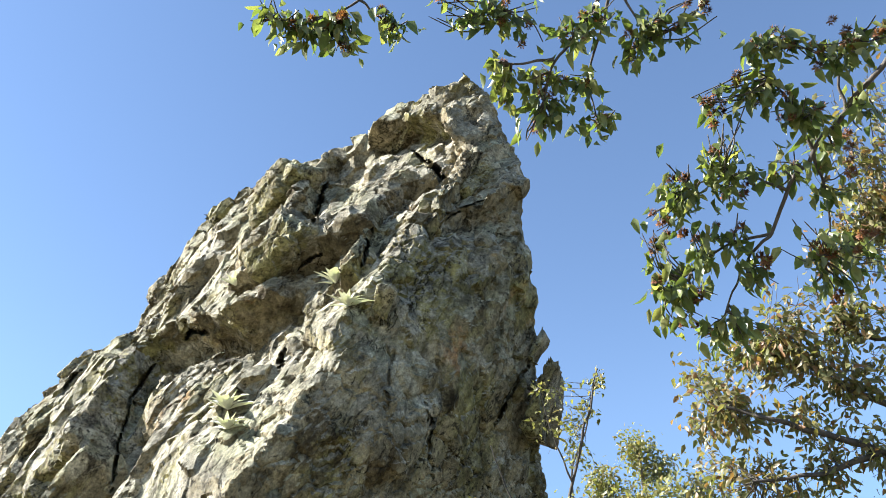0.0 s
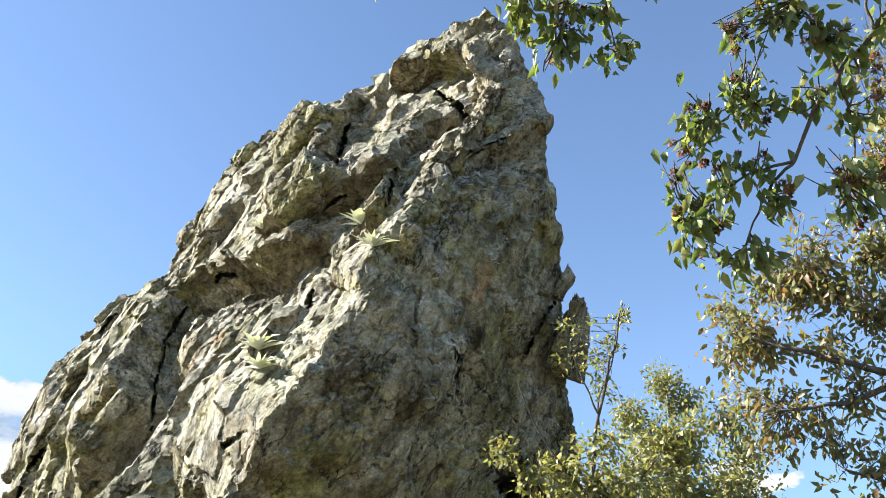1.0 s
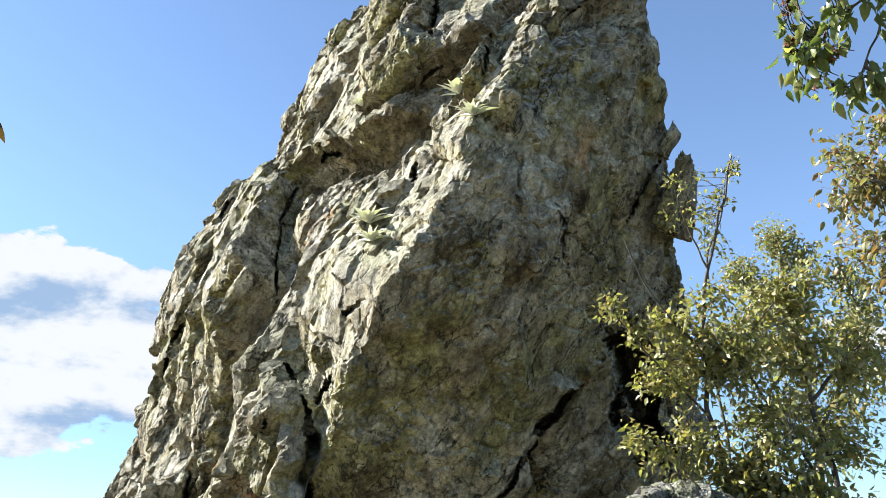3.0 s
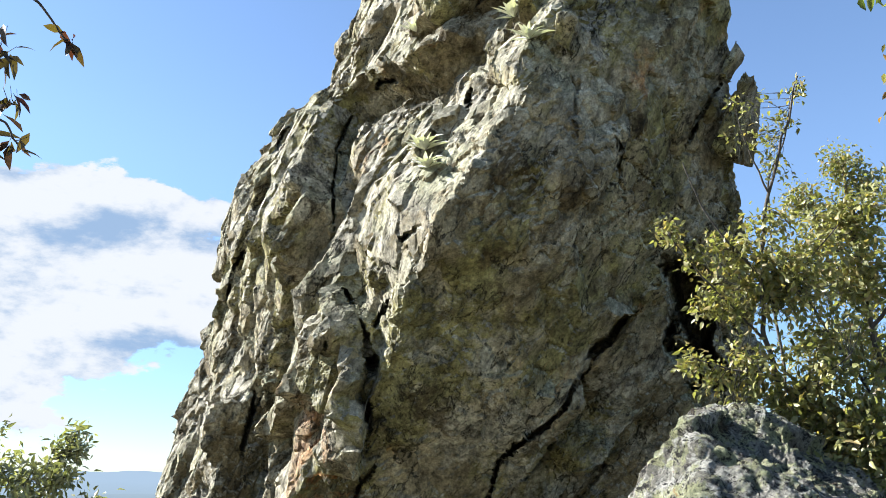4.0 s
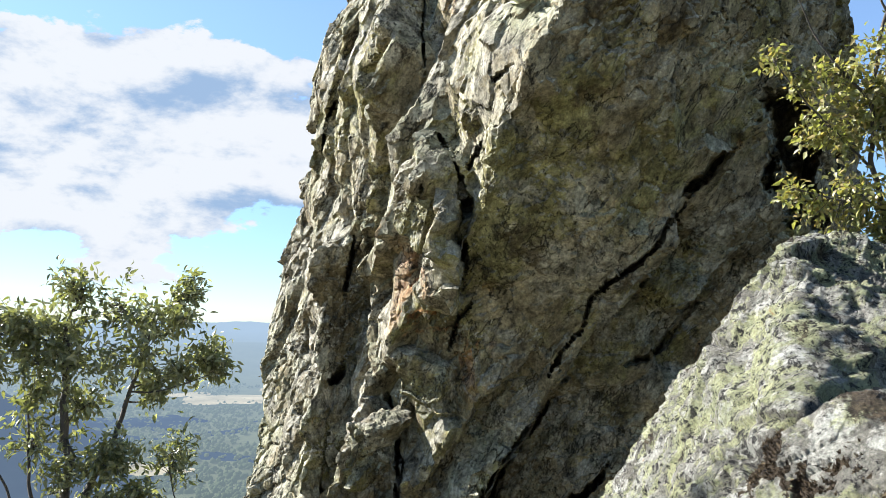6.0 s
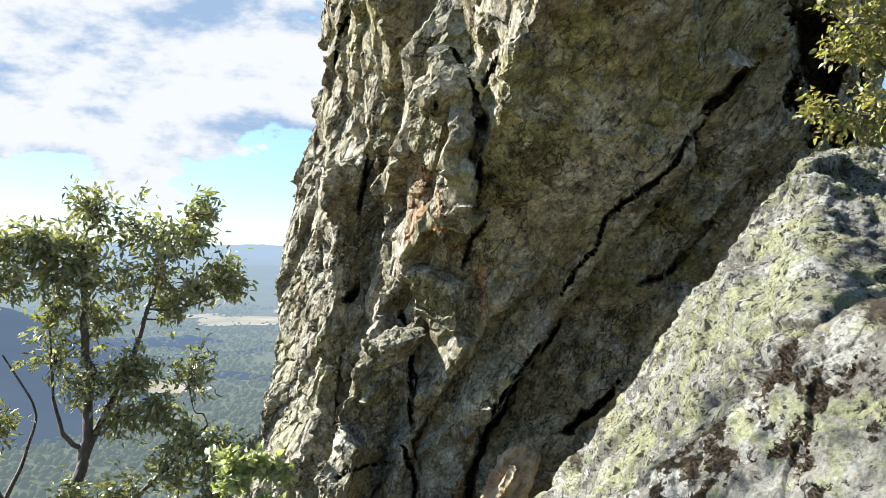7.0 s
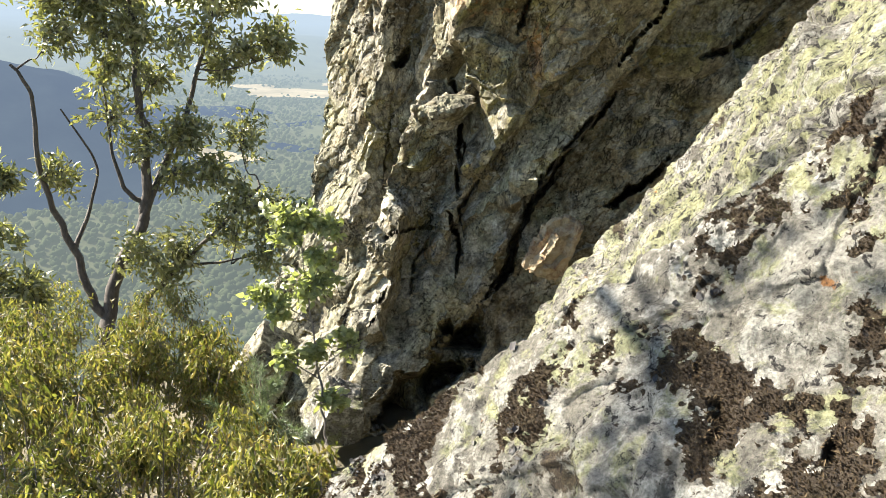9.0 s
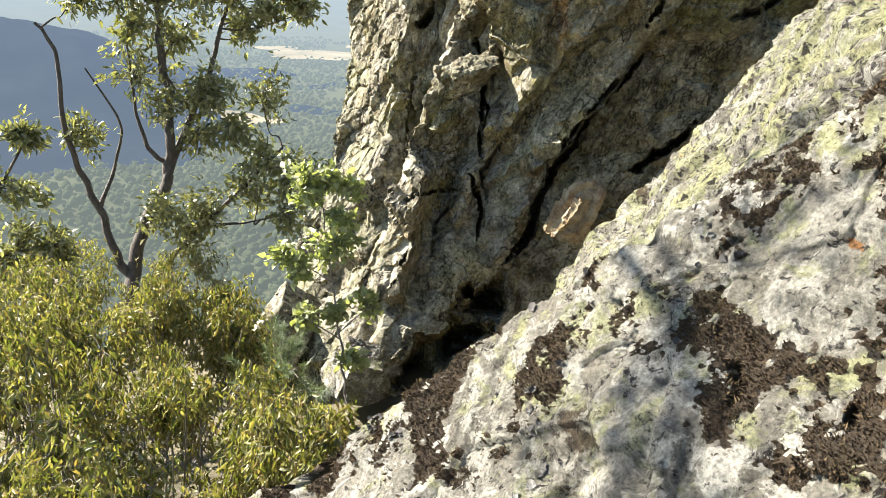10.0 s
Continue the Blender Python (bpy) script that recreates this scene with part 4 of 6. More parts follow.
def build_boulder(name, label, centre, faces, salt, amount, nu, nv, stone, mossy=0.0, fissures=()):
    rock = thing(name, label, "boulder", centre)
    g = rough_boulder(boulder_grid((0, 0, 0), planes_through(centre, faces), nu, nv), salt, amount)
    for line in fissures:
        p = g.reshape(-1, 3)
        wob = np.stack([layered(p * 7, 3, 0.6, salt + k) for k in (31, 32, 33)], 1) * 0.02
        dist, off, way, past = along(spread(np.array(line) - np.array(centre), 4 * len(line)), p + wob)
        into = p / (np.linalg.norm(p, axis=1, keepdims=True) + 1e-9)
        g = (p - into * (0.05 * np.clip(1.5 - dist / (0.008 + 0.010 * lattice(p * 5, salt + 34) ** 2), 0, 1) * np.exp(-past / 0.05) + 0.02 * np.exp(-dist / 0.06))[:, None]).reshape(g.shape)
    body = part("stone", grid_mesh("stone", g, stone, smooth=True, closed=True), rock)
    if mossy:
        bed = grow_moss(rock, g, centre, salt, mossy)
        body.data.attributes.new("moss_bed", "FLOAT", "POINT").data.foreach_set("value", bed.astype(np.float32))
    return rock


build_boulder("boulder", "big grey boulder with pale and yellow-green lichen beside the spire", (0.75, 4.0, 0.6),
    [((-0.13, 3.80, 1.11), (-0.84, -0.14, 0.52)), ((0.49, 3.7, 1.56), (0.44, -0.35, 0.83)), ((0.3, 2.5, 0.8), (0.1, -1, 0.25)), ((0.35, 4.55, 1.98), (-0.1, 0.9, 0.5)),
     ((2.0, 4.0, 0.6), (1, 0, 0.2)), ((0.8, 4.0, -1.0), (0, 0, -1)), ((0.4, 4.4, 1.98), (0, 0, 1))], 400, 1.4, 420, 640, GREY_BOULDER)
build_boulder("boulder", "broad tilted boulder crusted with pale lichen and brown moss", (0.35, 2.45, -0.1),
    [((-0.59, 1.96, 0.25), (-0.56, -0.57, 0.61)), ((-0.63, 2.18, 0.57), (-0.25, 0.95, 0.2)), ((0.3, 2.0, 1.25), (0.1, -0.2, 1)), ((1.6, 2.2, 0), (1, -0.2, 0.1)),
     ((0.3, 1.0, 0), (0.1, -1, 0.0)), ((-2.3, 2.2, -0.5), (-1, 0, 0.1)), ((0, 2, -1.4), (0, 0, -1))], 500, 0.75, 620, 960, BOULDER, 0.64, FISSURES)


def build_slab(label, centre, size, turn, salt, mat, amount=0.6, owner=None):
    """A loose angular block: a box with leaning sides, broken edges and rough faces."""
    rng = np.random.default_rng(salt)
    m = np.array(Euler([radians(a) for a in turn]).to_matrix())
    faces = []
    for axis in range(3):
        for sign in (-1, 1):
            n = rng.uniform(-0.28, 0.28, 3)
            n[axis] = sign
            faces.append((m @ n, size[axis]))
    for k in range(4):
        n = rng.normal(size=3)
        faces.append((m @ n, 0.85 * float(np.dot(np.abs(n) / np.linalg.norm(n), size))))
    g = boulder_grid((0, 0, 0), faces, 70, 110, 40.0) + np.array(centre)
    g = rough_boulder(g, salt, amount) - np.array(centre)
    if owner:
        rock = part("stone_block", grid_mesh("stone_block", g, mat, closed=True), owner, label)
        rock.location = np.array(centre) - np.array(owner.location)
    else:
        rock = new("rock", grid_mesh("rock", g, mat, closed=True))
        rock.location = centre
        tagged(rock, label, "rock")
    return rock


for k, (label, centre, size, turn) in enumerate([
    ("thin grey plate of stone standing out from the spire", (0.90, 6.30, 4.42), (0.04, 0.24, 0.36), (10, 22, -20)),
    ("jagged grey stone tooth on the spire's edge", (0.99, 6.35, 4.38), (0.035, 0.2, 0.30), (5, 20, -25)),
    ("small dark stone tooth on the spire's edge", (0.93, 6.30, 4.85), (0.04, 0.12, 0.15), (0, 25, -15)),
    ("ochre-stained angular block under the overhang", (-2.02, 7.02, -0.80), (0.15, 0.12, 0.27), (12, 10, 35)),
    ("dark leaning block at the foot of the spire", (-5.15, 6.45, -2.75), (0.30, 0.40, 0.62), (0, 38, 20)),
    ("pale broken block at the foot of the spire", (-3.72, 5.90, -2.45), (0.22, 0.25, 0.24), (10, 15, 40)),
    ("pale angular stone lodged on the spire", (-0.33, 5.10, 4.62), (0.08, 0.09, 0.10), (20, 30, 15)),
]):
    if k == 6:
        centre = tuple(on_spire(centre)[0] + Vector((0, -0.03, 0)))
    build_slab(label, centre, size, turn, 600 + 7 * k, {3: OCHRE, 5: BOULDER}.get(k, ROCK), 1.1 if k == 3 else 0.5, SPIRE if k in (0, 1, 2, 6) else None)


# blocks that stand out of the spire, half sunk into it
for k, (label, centre, size, turn) in enumerate([
    ("big angular shoulder block under the summit", (-1.62, 7.05, 7.10), (0.42, 0.26, 0.20), (0, -25, -42)),
    ("slanting roof slab with a dark underside", (-0.16, 6.40, 7.50), (0.36, 0.16, 0.07), (0, -24, -42)),
    ("grey block wedged beside the summit", (0.46, 5.88, 6.42), (0.22, 0.14, 0.13), (8, -18, 0)),
    ("broken block on the flank", (-1.41, 6.36, 6.00), (0.30, 0.22, 0.22), (0, -35, -42)),
    ("ragged pale knob of stone beside the cleft", (-2.71, 7.12, 0.91), (0.28, 0.26, 0.24), (10, 20, -30)),
    ("upright knob of broken stone on a rib", (-3.54, 7.41, 0.12), (0.15, 0.24, 0.36), (0, 24, -40)),
    ("thin pale rib of stone", (-4.02, 7.68, 0.24), (0.08, 0.22, 0.55), (0, 18, -40)),
    ("wedge of stone under the long crack", (-0.44, 6.91, 1.98), (0.26, 0.24, 0.42), (0, 35, 30)),
    ("flat plate on the broken flank", (-2.59, 6.45, 2.49), (0.24, 0.16, 0.32), (0, 28, -35)),
]):
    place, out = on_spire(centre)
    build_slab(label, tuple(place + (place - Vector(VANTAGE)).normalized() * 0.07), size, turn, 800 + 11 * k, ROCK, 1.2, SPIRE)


# ---- ground ----
def eased(x, a, b):
    w = np.clip((x - a) / (b - a), 0, 1)
    return w * w * (3 - 2 * w)


def ground_height(x, y):
    """Slope at the foot of the rocks, falling off on one side to a broad valley that reaches the horizon."""
    r = np.hypot(x, y)
    near = np.interp(x, [-14, -9, -4, -1.5, -0.6, 0.8, 6], [-5.4, -4.2, -3.0, -2.1, -1.2, 0.0, 0.6]) - 0.08 * np.clip(y - 7, 0, 8)
    near = near + 1.1 * eased(x, 0.2, 1.6) * eased(y, 3.4, 5.5)
    side = np.clip((-x + 0.25 * y) / (r + 1e-6) + 0.35, 0, 1)
    drop = -4.6 - 0.62 * np.clip(r - 11, 0, 360) * side - 0.06 * np.clip(r - 11, 0, 3000) * (1 - side)
    w = eased(r, 8, 22)
    z = near * (1 - w) + np.minimum(drop, near) * w
    far = eased(r, 280, 620)
    return z * (1 - far) - 264 * far


def build_ground():
    rr = np.concatenate([np.linspace(0, 14, 90), np.geomspace(14.3, 4900, 110)])
    th = np.linspace(0, 2 * math.pi, 240, endpoint=False)
    x, y = rr[:, None] * np.cos(th), rr[:, None] * np.sin(th)
    z = ground_height(x, y)
    p = np.stack([x, y, z], -1).reshape(-1, 3)
    p[:, 2] += 0.05 * layered(p * (1.2, 1.2, 0), 4, 0.5, 9) * (np.hypot(p[:, 0], p[:, 1]) < 300)
    ob = new("ground", grid_mesh("ground", p.reshape(len(rr), len(th), 3)[:, ::-1], SOIL, smooth=True, closed=True))
    tagged(ob, "steep scrub-covered slope falling to a wooded valley plain", "ground", kind="structure")


build_ground()


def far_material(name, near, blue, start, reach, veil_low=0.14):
    """Far country with the haze of kilometres of blue air put into the surface as a glow."""
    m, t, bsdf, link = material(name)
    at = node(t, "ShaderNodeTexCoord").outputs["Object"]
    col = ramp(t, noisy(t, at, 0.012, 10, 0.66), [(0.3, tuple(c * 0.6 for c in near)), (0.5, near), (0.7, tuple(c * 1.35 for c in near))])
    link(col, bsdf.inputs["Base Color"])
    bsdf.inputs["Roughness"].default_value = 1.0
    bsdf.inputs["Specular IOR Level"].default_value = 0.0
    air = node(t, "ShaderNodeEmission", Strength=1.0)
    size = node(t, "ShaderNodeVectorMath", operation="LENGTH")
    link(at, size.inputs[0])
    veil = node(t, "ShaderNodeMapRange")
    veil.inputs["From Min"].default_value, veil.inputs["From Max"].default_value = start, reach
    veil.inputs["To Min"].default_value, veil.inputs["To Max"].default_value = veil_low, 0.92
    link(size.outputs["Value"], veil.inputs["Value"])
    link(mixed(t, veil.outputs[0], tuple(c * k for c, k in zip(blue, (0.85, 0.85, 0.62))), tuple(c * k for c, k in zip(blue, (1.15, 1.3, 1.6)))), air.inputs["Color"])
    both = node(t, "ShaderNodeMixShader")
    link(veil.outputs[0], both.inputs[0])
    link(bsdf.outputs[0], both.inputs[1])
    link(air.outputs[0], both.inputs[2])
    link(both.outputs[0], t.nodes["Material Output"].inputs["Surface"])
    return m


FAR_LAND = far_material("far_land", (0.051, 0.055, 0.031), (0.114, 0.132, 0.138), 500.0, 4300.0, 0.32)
# FAR_HILL: the shade of a cloud is put into the base colour
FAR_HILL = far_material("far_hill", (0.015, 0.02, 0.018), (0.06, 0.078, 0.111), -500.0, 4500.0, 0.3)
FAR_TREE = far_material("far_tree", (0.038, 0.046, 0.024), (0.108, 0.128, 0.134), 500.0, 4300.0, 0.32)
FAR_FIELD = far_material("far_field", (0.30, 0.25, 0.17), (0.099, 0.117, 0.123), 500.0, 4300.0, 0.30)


def plain_height(r):
    return -232 + 205 * np.clip((r - 2600) / 2200, 0, 1) ** 1.2


# dry fields: degrees from ahead, metres away, half width, half depth, shape
FIELDS = [(34.0, 2300, 150, 130, 0.0), (37.5, 2420, 60, 60, 2.0), (48.0, 1250, 90, 60, 4.0), (43.0, 1330, 120, 40, 6.0), (31.0, 2600, 90, 60, 8.0)]


def build_distance():
    """The valley plain and the hills beyond it, over half a kilometre away."""
    rr = np.geomspace(480, 4850, 130)
    th = np.linspace(radians(75), radians(175), 300)
    x, y = rr[:, None] * np.cos(th), rr[:, None] * np.sin(th)
    p = np.stack([x, y, 0 * x], -1).reshape(-1, 3)
    z = plain_height(np.hypot(p[:, 0], p[:, 1])) + 9 * layered(p / 260, 5, 0.5, 33)
    # low wooded ridges across the plain
    r, a = np.hypot(p[:, 0], p[:, 1]), np.degrees(np.arctan2(-p[:, 0], p[:, 1]))
    z += 70 * np.exp(-((r - 3500) / 260) ** 2) * (0.55 + 0.45 * lattice(np.stack([a / 9, a * 0, a * 0], 1), 5))
    p[:, 2] = z
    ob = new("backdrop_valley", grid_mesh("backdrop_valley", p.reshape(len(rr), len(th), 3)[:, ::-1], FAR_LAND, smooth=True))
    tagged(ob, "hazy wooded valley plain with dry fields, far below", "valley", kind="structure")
    # the shoulder of a mountain, with cloud shade put into its dark colour
    rr = np.linspace(900, 2000, 60)
    th = np.linspace(radians(118), radians(165), 120)
    x, y = rr[:, None] * np.cos(th), rr[:, None] * np.sin(th)
    p = np.stack([x, y, 0 * x], -1).reshape(-1, 3)
    r, a = np.hypot(p[:, 0], p[:, 1]), np.degrees(np.arctan2(-p[:, 0], p[:, 1]))
    crest = np.interp(a, [40, 43, 46, 50, 56, 75], [0, 22, 80, 128, 150, 170])
    p[:, 2] = -240 + crest * np.exp(-((r - 1500) / 330) ** 2) + 7 * layered(p / 120, 5, 0.55, 44)
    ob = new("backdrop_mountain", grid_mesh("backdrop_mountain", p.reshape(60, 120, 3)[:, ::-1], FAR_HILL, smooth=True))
    tagged(ob, "wooded mountain shoulder coloured dark for cloud shade, in blue haze", "mountain", kind="structure")
    # dry fields, laid a little proud of the plain
    for azimuth, away, wide, deep, bend in FIELDS:
        n = 26
        k = np.arange(n) * 2 * math.pi / n
        rad = 1 + 0.3 * lattice(np.stack([np.cos(k) * 1.7 + bend, np.sin(k) * 1.7, 0 * k], 1), 3)
        ax = np.array([math.sin(-radians(azimuth)), math.cos(radians(azimuth))])
        side = np.array([ax[1], -ax[0]])
        xy = ax * away + np.outer(np.cos(k) * rad * wide, side) + np.outer(np.sin(k) * rad * deep, ax)
        xy = np.concatenate([[ax * away], xy * 0.5 + ax * away * 0.5, xy])
        q = np.c_[xy, 0 * xy[:, 0]]
        q[:, 2] = plain_height(np.hypot(q[:, 0], q[:, 1])) + 9 * layered(q / 260, 5, 0.5, 33) + 4.0
        i = np.arange(n)
        j = (i + 1) % n
        f = np.concatenate([np.stack([0 * i, 1 + i, 1 + j], 1), np.stack([1 + i, 1 + n + i, 1 + n + j], 1), np.stack([1 + i, 1 + n + j, 1 + j], 1)])
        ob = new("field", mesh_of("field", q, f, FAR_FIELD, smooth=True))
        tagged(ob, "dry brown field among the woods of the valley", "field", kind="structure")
    # the woods on the plain
    rng = np.random.default_rng(7)
    n = 16000
    r = 480 + 2300 * rng.random(n) ** 1.1
    a = np.radians(rng.uniform(14, 62, n))
    keep = lattice(np.stack([r * np.sin(a) / 170, r * np.cos(a) / 170, 0 * r], 1), 61) > -0.45
    for azimuth, away, wide, deep, bend in FIELDS:
        keep &= (((np.degrees(a) - azimuth) * away / 57.3 / wide) ** 2 + ((r - away) / deep) ** 2 > 1.1) | (rng.random(n) < 0.12)
    r, a = r[keep], a[keep]
    at = np.stack([-r * np.sin(a), r * np.cos(a), 0 * r], 1)
    at[:, 2] = plain_height(r) + 9 * layered(np.stack([at[:, 0], at[:, 1], 0 * r], 1) / 260, 5, 0.5, 33)
    size = rng.uniform(2.5, 5.5, len(r))
    ring = np.array([(math.cos(k * math.pi / 3), math.sin(k * math.pi / 3)) for k in range(6)])
    shape = np.concatenate([np.c_[ring * 0.8, np.full(6, 0.1)], np.c_[ring * 1.0, np.full(6, 0.7)], np.c_[ring * 0.55, np.full(6, 1.25)], [(0, 0, 1.45)]])
    v = at[:, None] + shape[None] * size[:, None, None] * rng.uniform(0.75, 1.25, (len(r), 19, 1))
    f = []
    for lvl in (0, 6):
        for k in range(6):
            b, c = lvl + k, lvl + (k + 1) % 6
            f += [(b, c, c + 6), (b, c + 6, b + 6)]
    f += [(12 + k, 12 + (k + 1) % 6, 18) for k in range(6)]
    faces = (np.arange(len(r))[:, None, None] * 19 + np.array(f)[None]).reshape(-1, 3)
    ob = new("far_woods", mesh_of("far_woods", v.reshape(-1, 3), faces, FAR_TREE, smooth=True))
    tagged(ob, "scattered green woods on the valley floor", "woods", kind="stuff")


build_distance()


# ---- plants ----
# limbs: thickness at both ends and the run; clumps of foliage: centre and radius
OVERHEAD_LIMBS = [
    (0.010, 0.003, [(0.39, 0.86, 2.96), (0.35, 0.90, 2.84), (0.30, 0.94, 2.77), (0.25, 0.98, 2.72), (0.23, 1.03, 2.66)]),
    (0.007, 0.002, [(0.35, 0.90, 2.84), (0.33, 0.96, 2.77), (0.31, 1.01, 2.71), (0.33, 1.05, 2.65)]),
    (0.006, 0.002, [(0.25, 0.97, 2.72), (0.19, 0.98, 2.72), (0.14, 0.99, 2.74)]),
    (0.008, 0.002, [(0.05, 0.86, 2.95), (-0.01, 0.90, 2.87), (-0.07, 0.93, 2.82), (-0.14, 0.95, 2.80), (-0.22, 0.94, 2.79)]),
    (0.005, 0.002, [(-0.07, 0.93, 2.82), (-0.03, 0.96, 2.80), (-0.01, 0.98, 2.78)]),
    (0.006, 0.002, [(0.35, 0.90, 2.84), (0.38, 0.93, 2.78), (0.41, 0.96, 2.75)]),
    (0.005, 0.002, [(0.24, 0.89, 2.91), (0.17, 0.93, 2.82), (0.14, 0.98, 2.79)]),
]
OVERHEAD_CLUMPS = [(-0.22, 0.92, 2.77, 0.04), (-0.18, 0.94, 2.77, 0.04), (-0.10, 0.94, 2.78, 0.05), (-0.10, 0.97, 2.76, 0.02), (-0.02, 0.95, 2.79, 0.03), (0.07, 0.93, 2.81, 0.04), (0.14, 0.93, 2.80, 0.05), (0.21, 0.95, 2.78, 0.06), (0.27, 0.95, 2.77, 0.06), (0.32, 0.93, 2.77, 0.05), (0.17, 1.01, 2.73, 0.04), (0.23, 1.01, 2.72, 0.04), (0.29, 1.01, 2.71, 0.04), (0.33, 1.05, 2.66, 0.03), (0.23, 1.07, 2.66, 0.04), (0.37, 0.96, 2.73, 0.03), (0.42, 0.92, 2.75, 0.03), (0.48, 0.89, 2.75, 0.03), (0.17, 1.04, 2.70, 0.02), (0.24, 1.04, 2.69, 0.04), (-0.14, 0.95, 2.77, 0.03)]
NEAR_LIMBS = [
    (0.012, 0.005, [(0.99, 0.87, 2.90), (0.85, 0.91, 2.76), (0.77, 0.94, 2.68), (0.71, 0.99, 2.62), (0.66, 1.03, 2.57), (0.62, 1.07, 2.52), (0.60, 1.12, 2.47), (0.57, 1.15, 2.45)]),
    (0.007, 0.002, [(0.66, 1.03, 2.57), (0.63, 1.00, 2.63), (0.60, 0.97, 2.68), (0.58, 0.94, 2.72)]),
    (0.006, 0.002, [(0.62, 1.07, 2.52), (0.58, 1.07, 2.54), (0.52, 1.08, 2.56), (0.46, 1.12, 2.55)]),
    (0.006, 0.002, [(0.60, 1.12, 2.47), (0.54, 1.15, 2.47), (0.48, 1.19, 2.44), (0.44, 1.22, 2.42)]),
    (0.005, 0.002, [(0.57, 1.15, 2.45), (0.54, 1.19, 2.40), (0.52, 1.22, 2.35)]),
    (0.006, 0.002, [(0.71, 0.99, 2.62), (0.70, 0.95, 2.68), (0.71, 0.91, 2.71)]),
    (0.006, 0.002, [(0.66, 1.03, 2.57), (0.70, 1.11, 2.50), (0.69, 1.16, 2.42)]),
]
NEAR_CLUMPS = [(0.56, 0.93, 2.71, 0.03), (0.60, 0.91, 2.70, 0.03), (0.64, 0.91, 2.67, 0.04), (0.68, 0.89, 2.67, 0.04), (0.72, 0.87, 2.66, 0.04), (0.50, 1.01, 2.66, 0.03), (0.56, 0.98, 2.66, 0.04), (0.53, 1.02, 2.63, 0.04), (0.51, 1.05, 2.61, 0.04), (0.60, 1.00, 2.61, 0.05), (0.65, 0.97, 2.61, 0.04), (0.47, 1.10, 2.57, 0.04), (0.54, 1.08, 2.56, 0.05), (0.44, 1.15, 2.52, 0.04), (0.48, 1.16, 2.49, 0.04), (0.54, 1.13, 2.49, 0.05), (0.59, 1.15, 2.42, 0.04), (0.65, 1.11, 2.44, 0.05), (0.44, 1.21, 2.43, 0.04), (0.49, 1.20, 2.41, 0.04)]
NEAR_CLUMPS_LOW = [(0.48, 1.27, 2.40, 0.04), (0.53, 1.27, 2.37, 0.04), (0.59, 1.25, 2.37, 0.03), (0.72, 1.07, 2.53, 0.06), (0.75, 1.11, 2.44, 0.06), (0.71, 1.18, 2.39, 0.05), (0.44, 1.21, 2.52, 0.03), (0.73, 0.98, 2.63, 0.05), (0.64, 1.08, 2.57, 0.05), (0.70, 1.04, 2.59, 0.04), (0.46, 1.16, 2.58, 0.03)]
BROWN_LIMBS = [
    (0.050, 0.020, [(2.44, 3.50, 1.51), (2.48, 3.13, 2.57), (2.30, 2.69, 3.31), (2.23, 2.33, 3.86)]),
    (0.022, 0.006, [(2.37, 3.06, 2.63), (1.99, 2.94, 2.68), (1.68, 2.88, 2.71), (1.45, 2.86, 2.78), (1.26, 2.82, 2.82), (1.12, 2.85, 2.88)]),
    (0.020, 0.005, [(2.27, 2.90, 2.93), (1.93, 2.92, 2.85), (1.60, 2.84, 2.94), (1.42, 2.76, 3.04), (1.30, 2.76, 3.16)]),
    (0.015, 0.004, [(1.68, 2.88, 2.71), (1.44, 2.91, 2.64), (1.19, 2.92, 2.62)]),
    (0.018, 0.004, [(2.28, 2.76, 3.20), (1.96, 2.74, 3.19), (1.76, 2.78, 3.12), (1.58, 2.75, 3.15)]),
    (0.018, 0.004, [(2.30, 2.50, 3.58), (2.01, 2.44, 3.59), (1.82, 2.51, 3.51), (1.70, 2.61, 3.47)]),
    (0.015, 0.004, [(2.39, 3.07, 2.55), (1.93, 3.07, 2.35), (1.62, 3.01, 2.35), (1.41, 2.99, 2.42)]),
]
BROWN_CLUMPS = [(1.06, 3.01, 3.09, 0.08), (1.18, 2.96, 3.11, 0.11), (1.30, 2.93, 3.05, 0.13), (1.45, 2.84, 3.10, 0.15), (1.59, 2.76, 3.11, 0.15), (1.69, 2.65, 3.20, 0.13), (1.10, 3.07, 2.92, 0.10), (1.26, 3.02, 2.90, 0.13), (1.43, 2.93, 2.91, 0.15), (1.58, 2.86, 2.92, 0.15), (1.12, 3.12, 2.76, 0.11), (1.29, 3.07, 2.71, 0.13), (1.47, 2.99, 2.73, 0.15), (1.64, 2.88, 2.75, 0.15), (1.67, 2.78, 2.98, 0.13), (1.62, 2.59, 3.38, 0.15), (1.72, 2.46, 3.47, 0.12), (1.37, 3.08, 2.57, 0.15), (1.55, 3.00, 2.54, 0.17), (1.19, 3.15, 2.59, 0.12), (1.78, 2.57, 3.24, 0.17), (1.83, 2.69, 2.96, 0.19), (1.76, 2.85, 2.66, 0.19), (1.62, 3.00, 2.38, 0.19)]
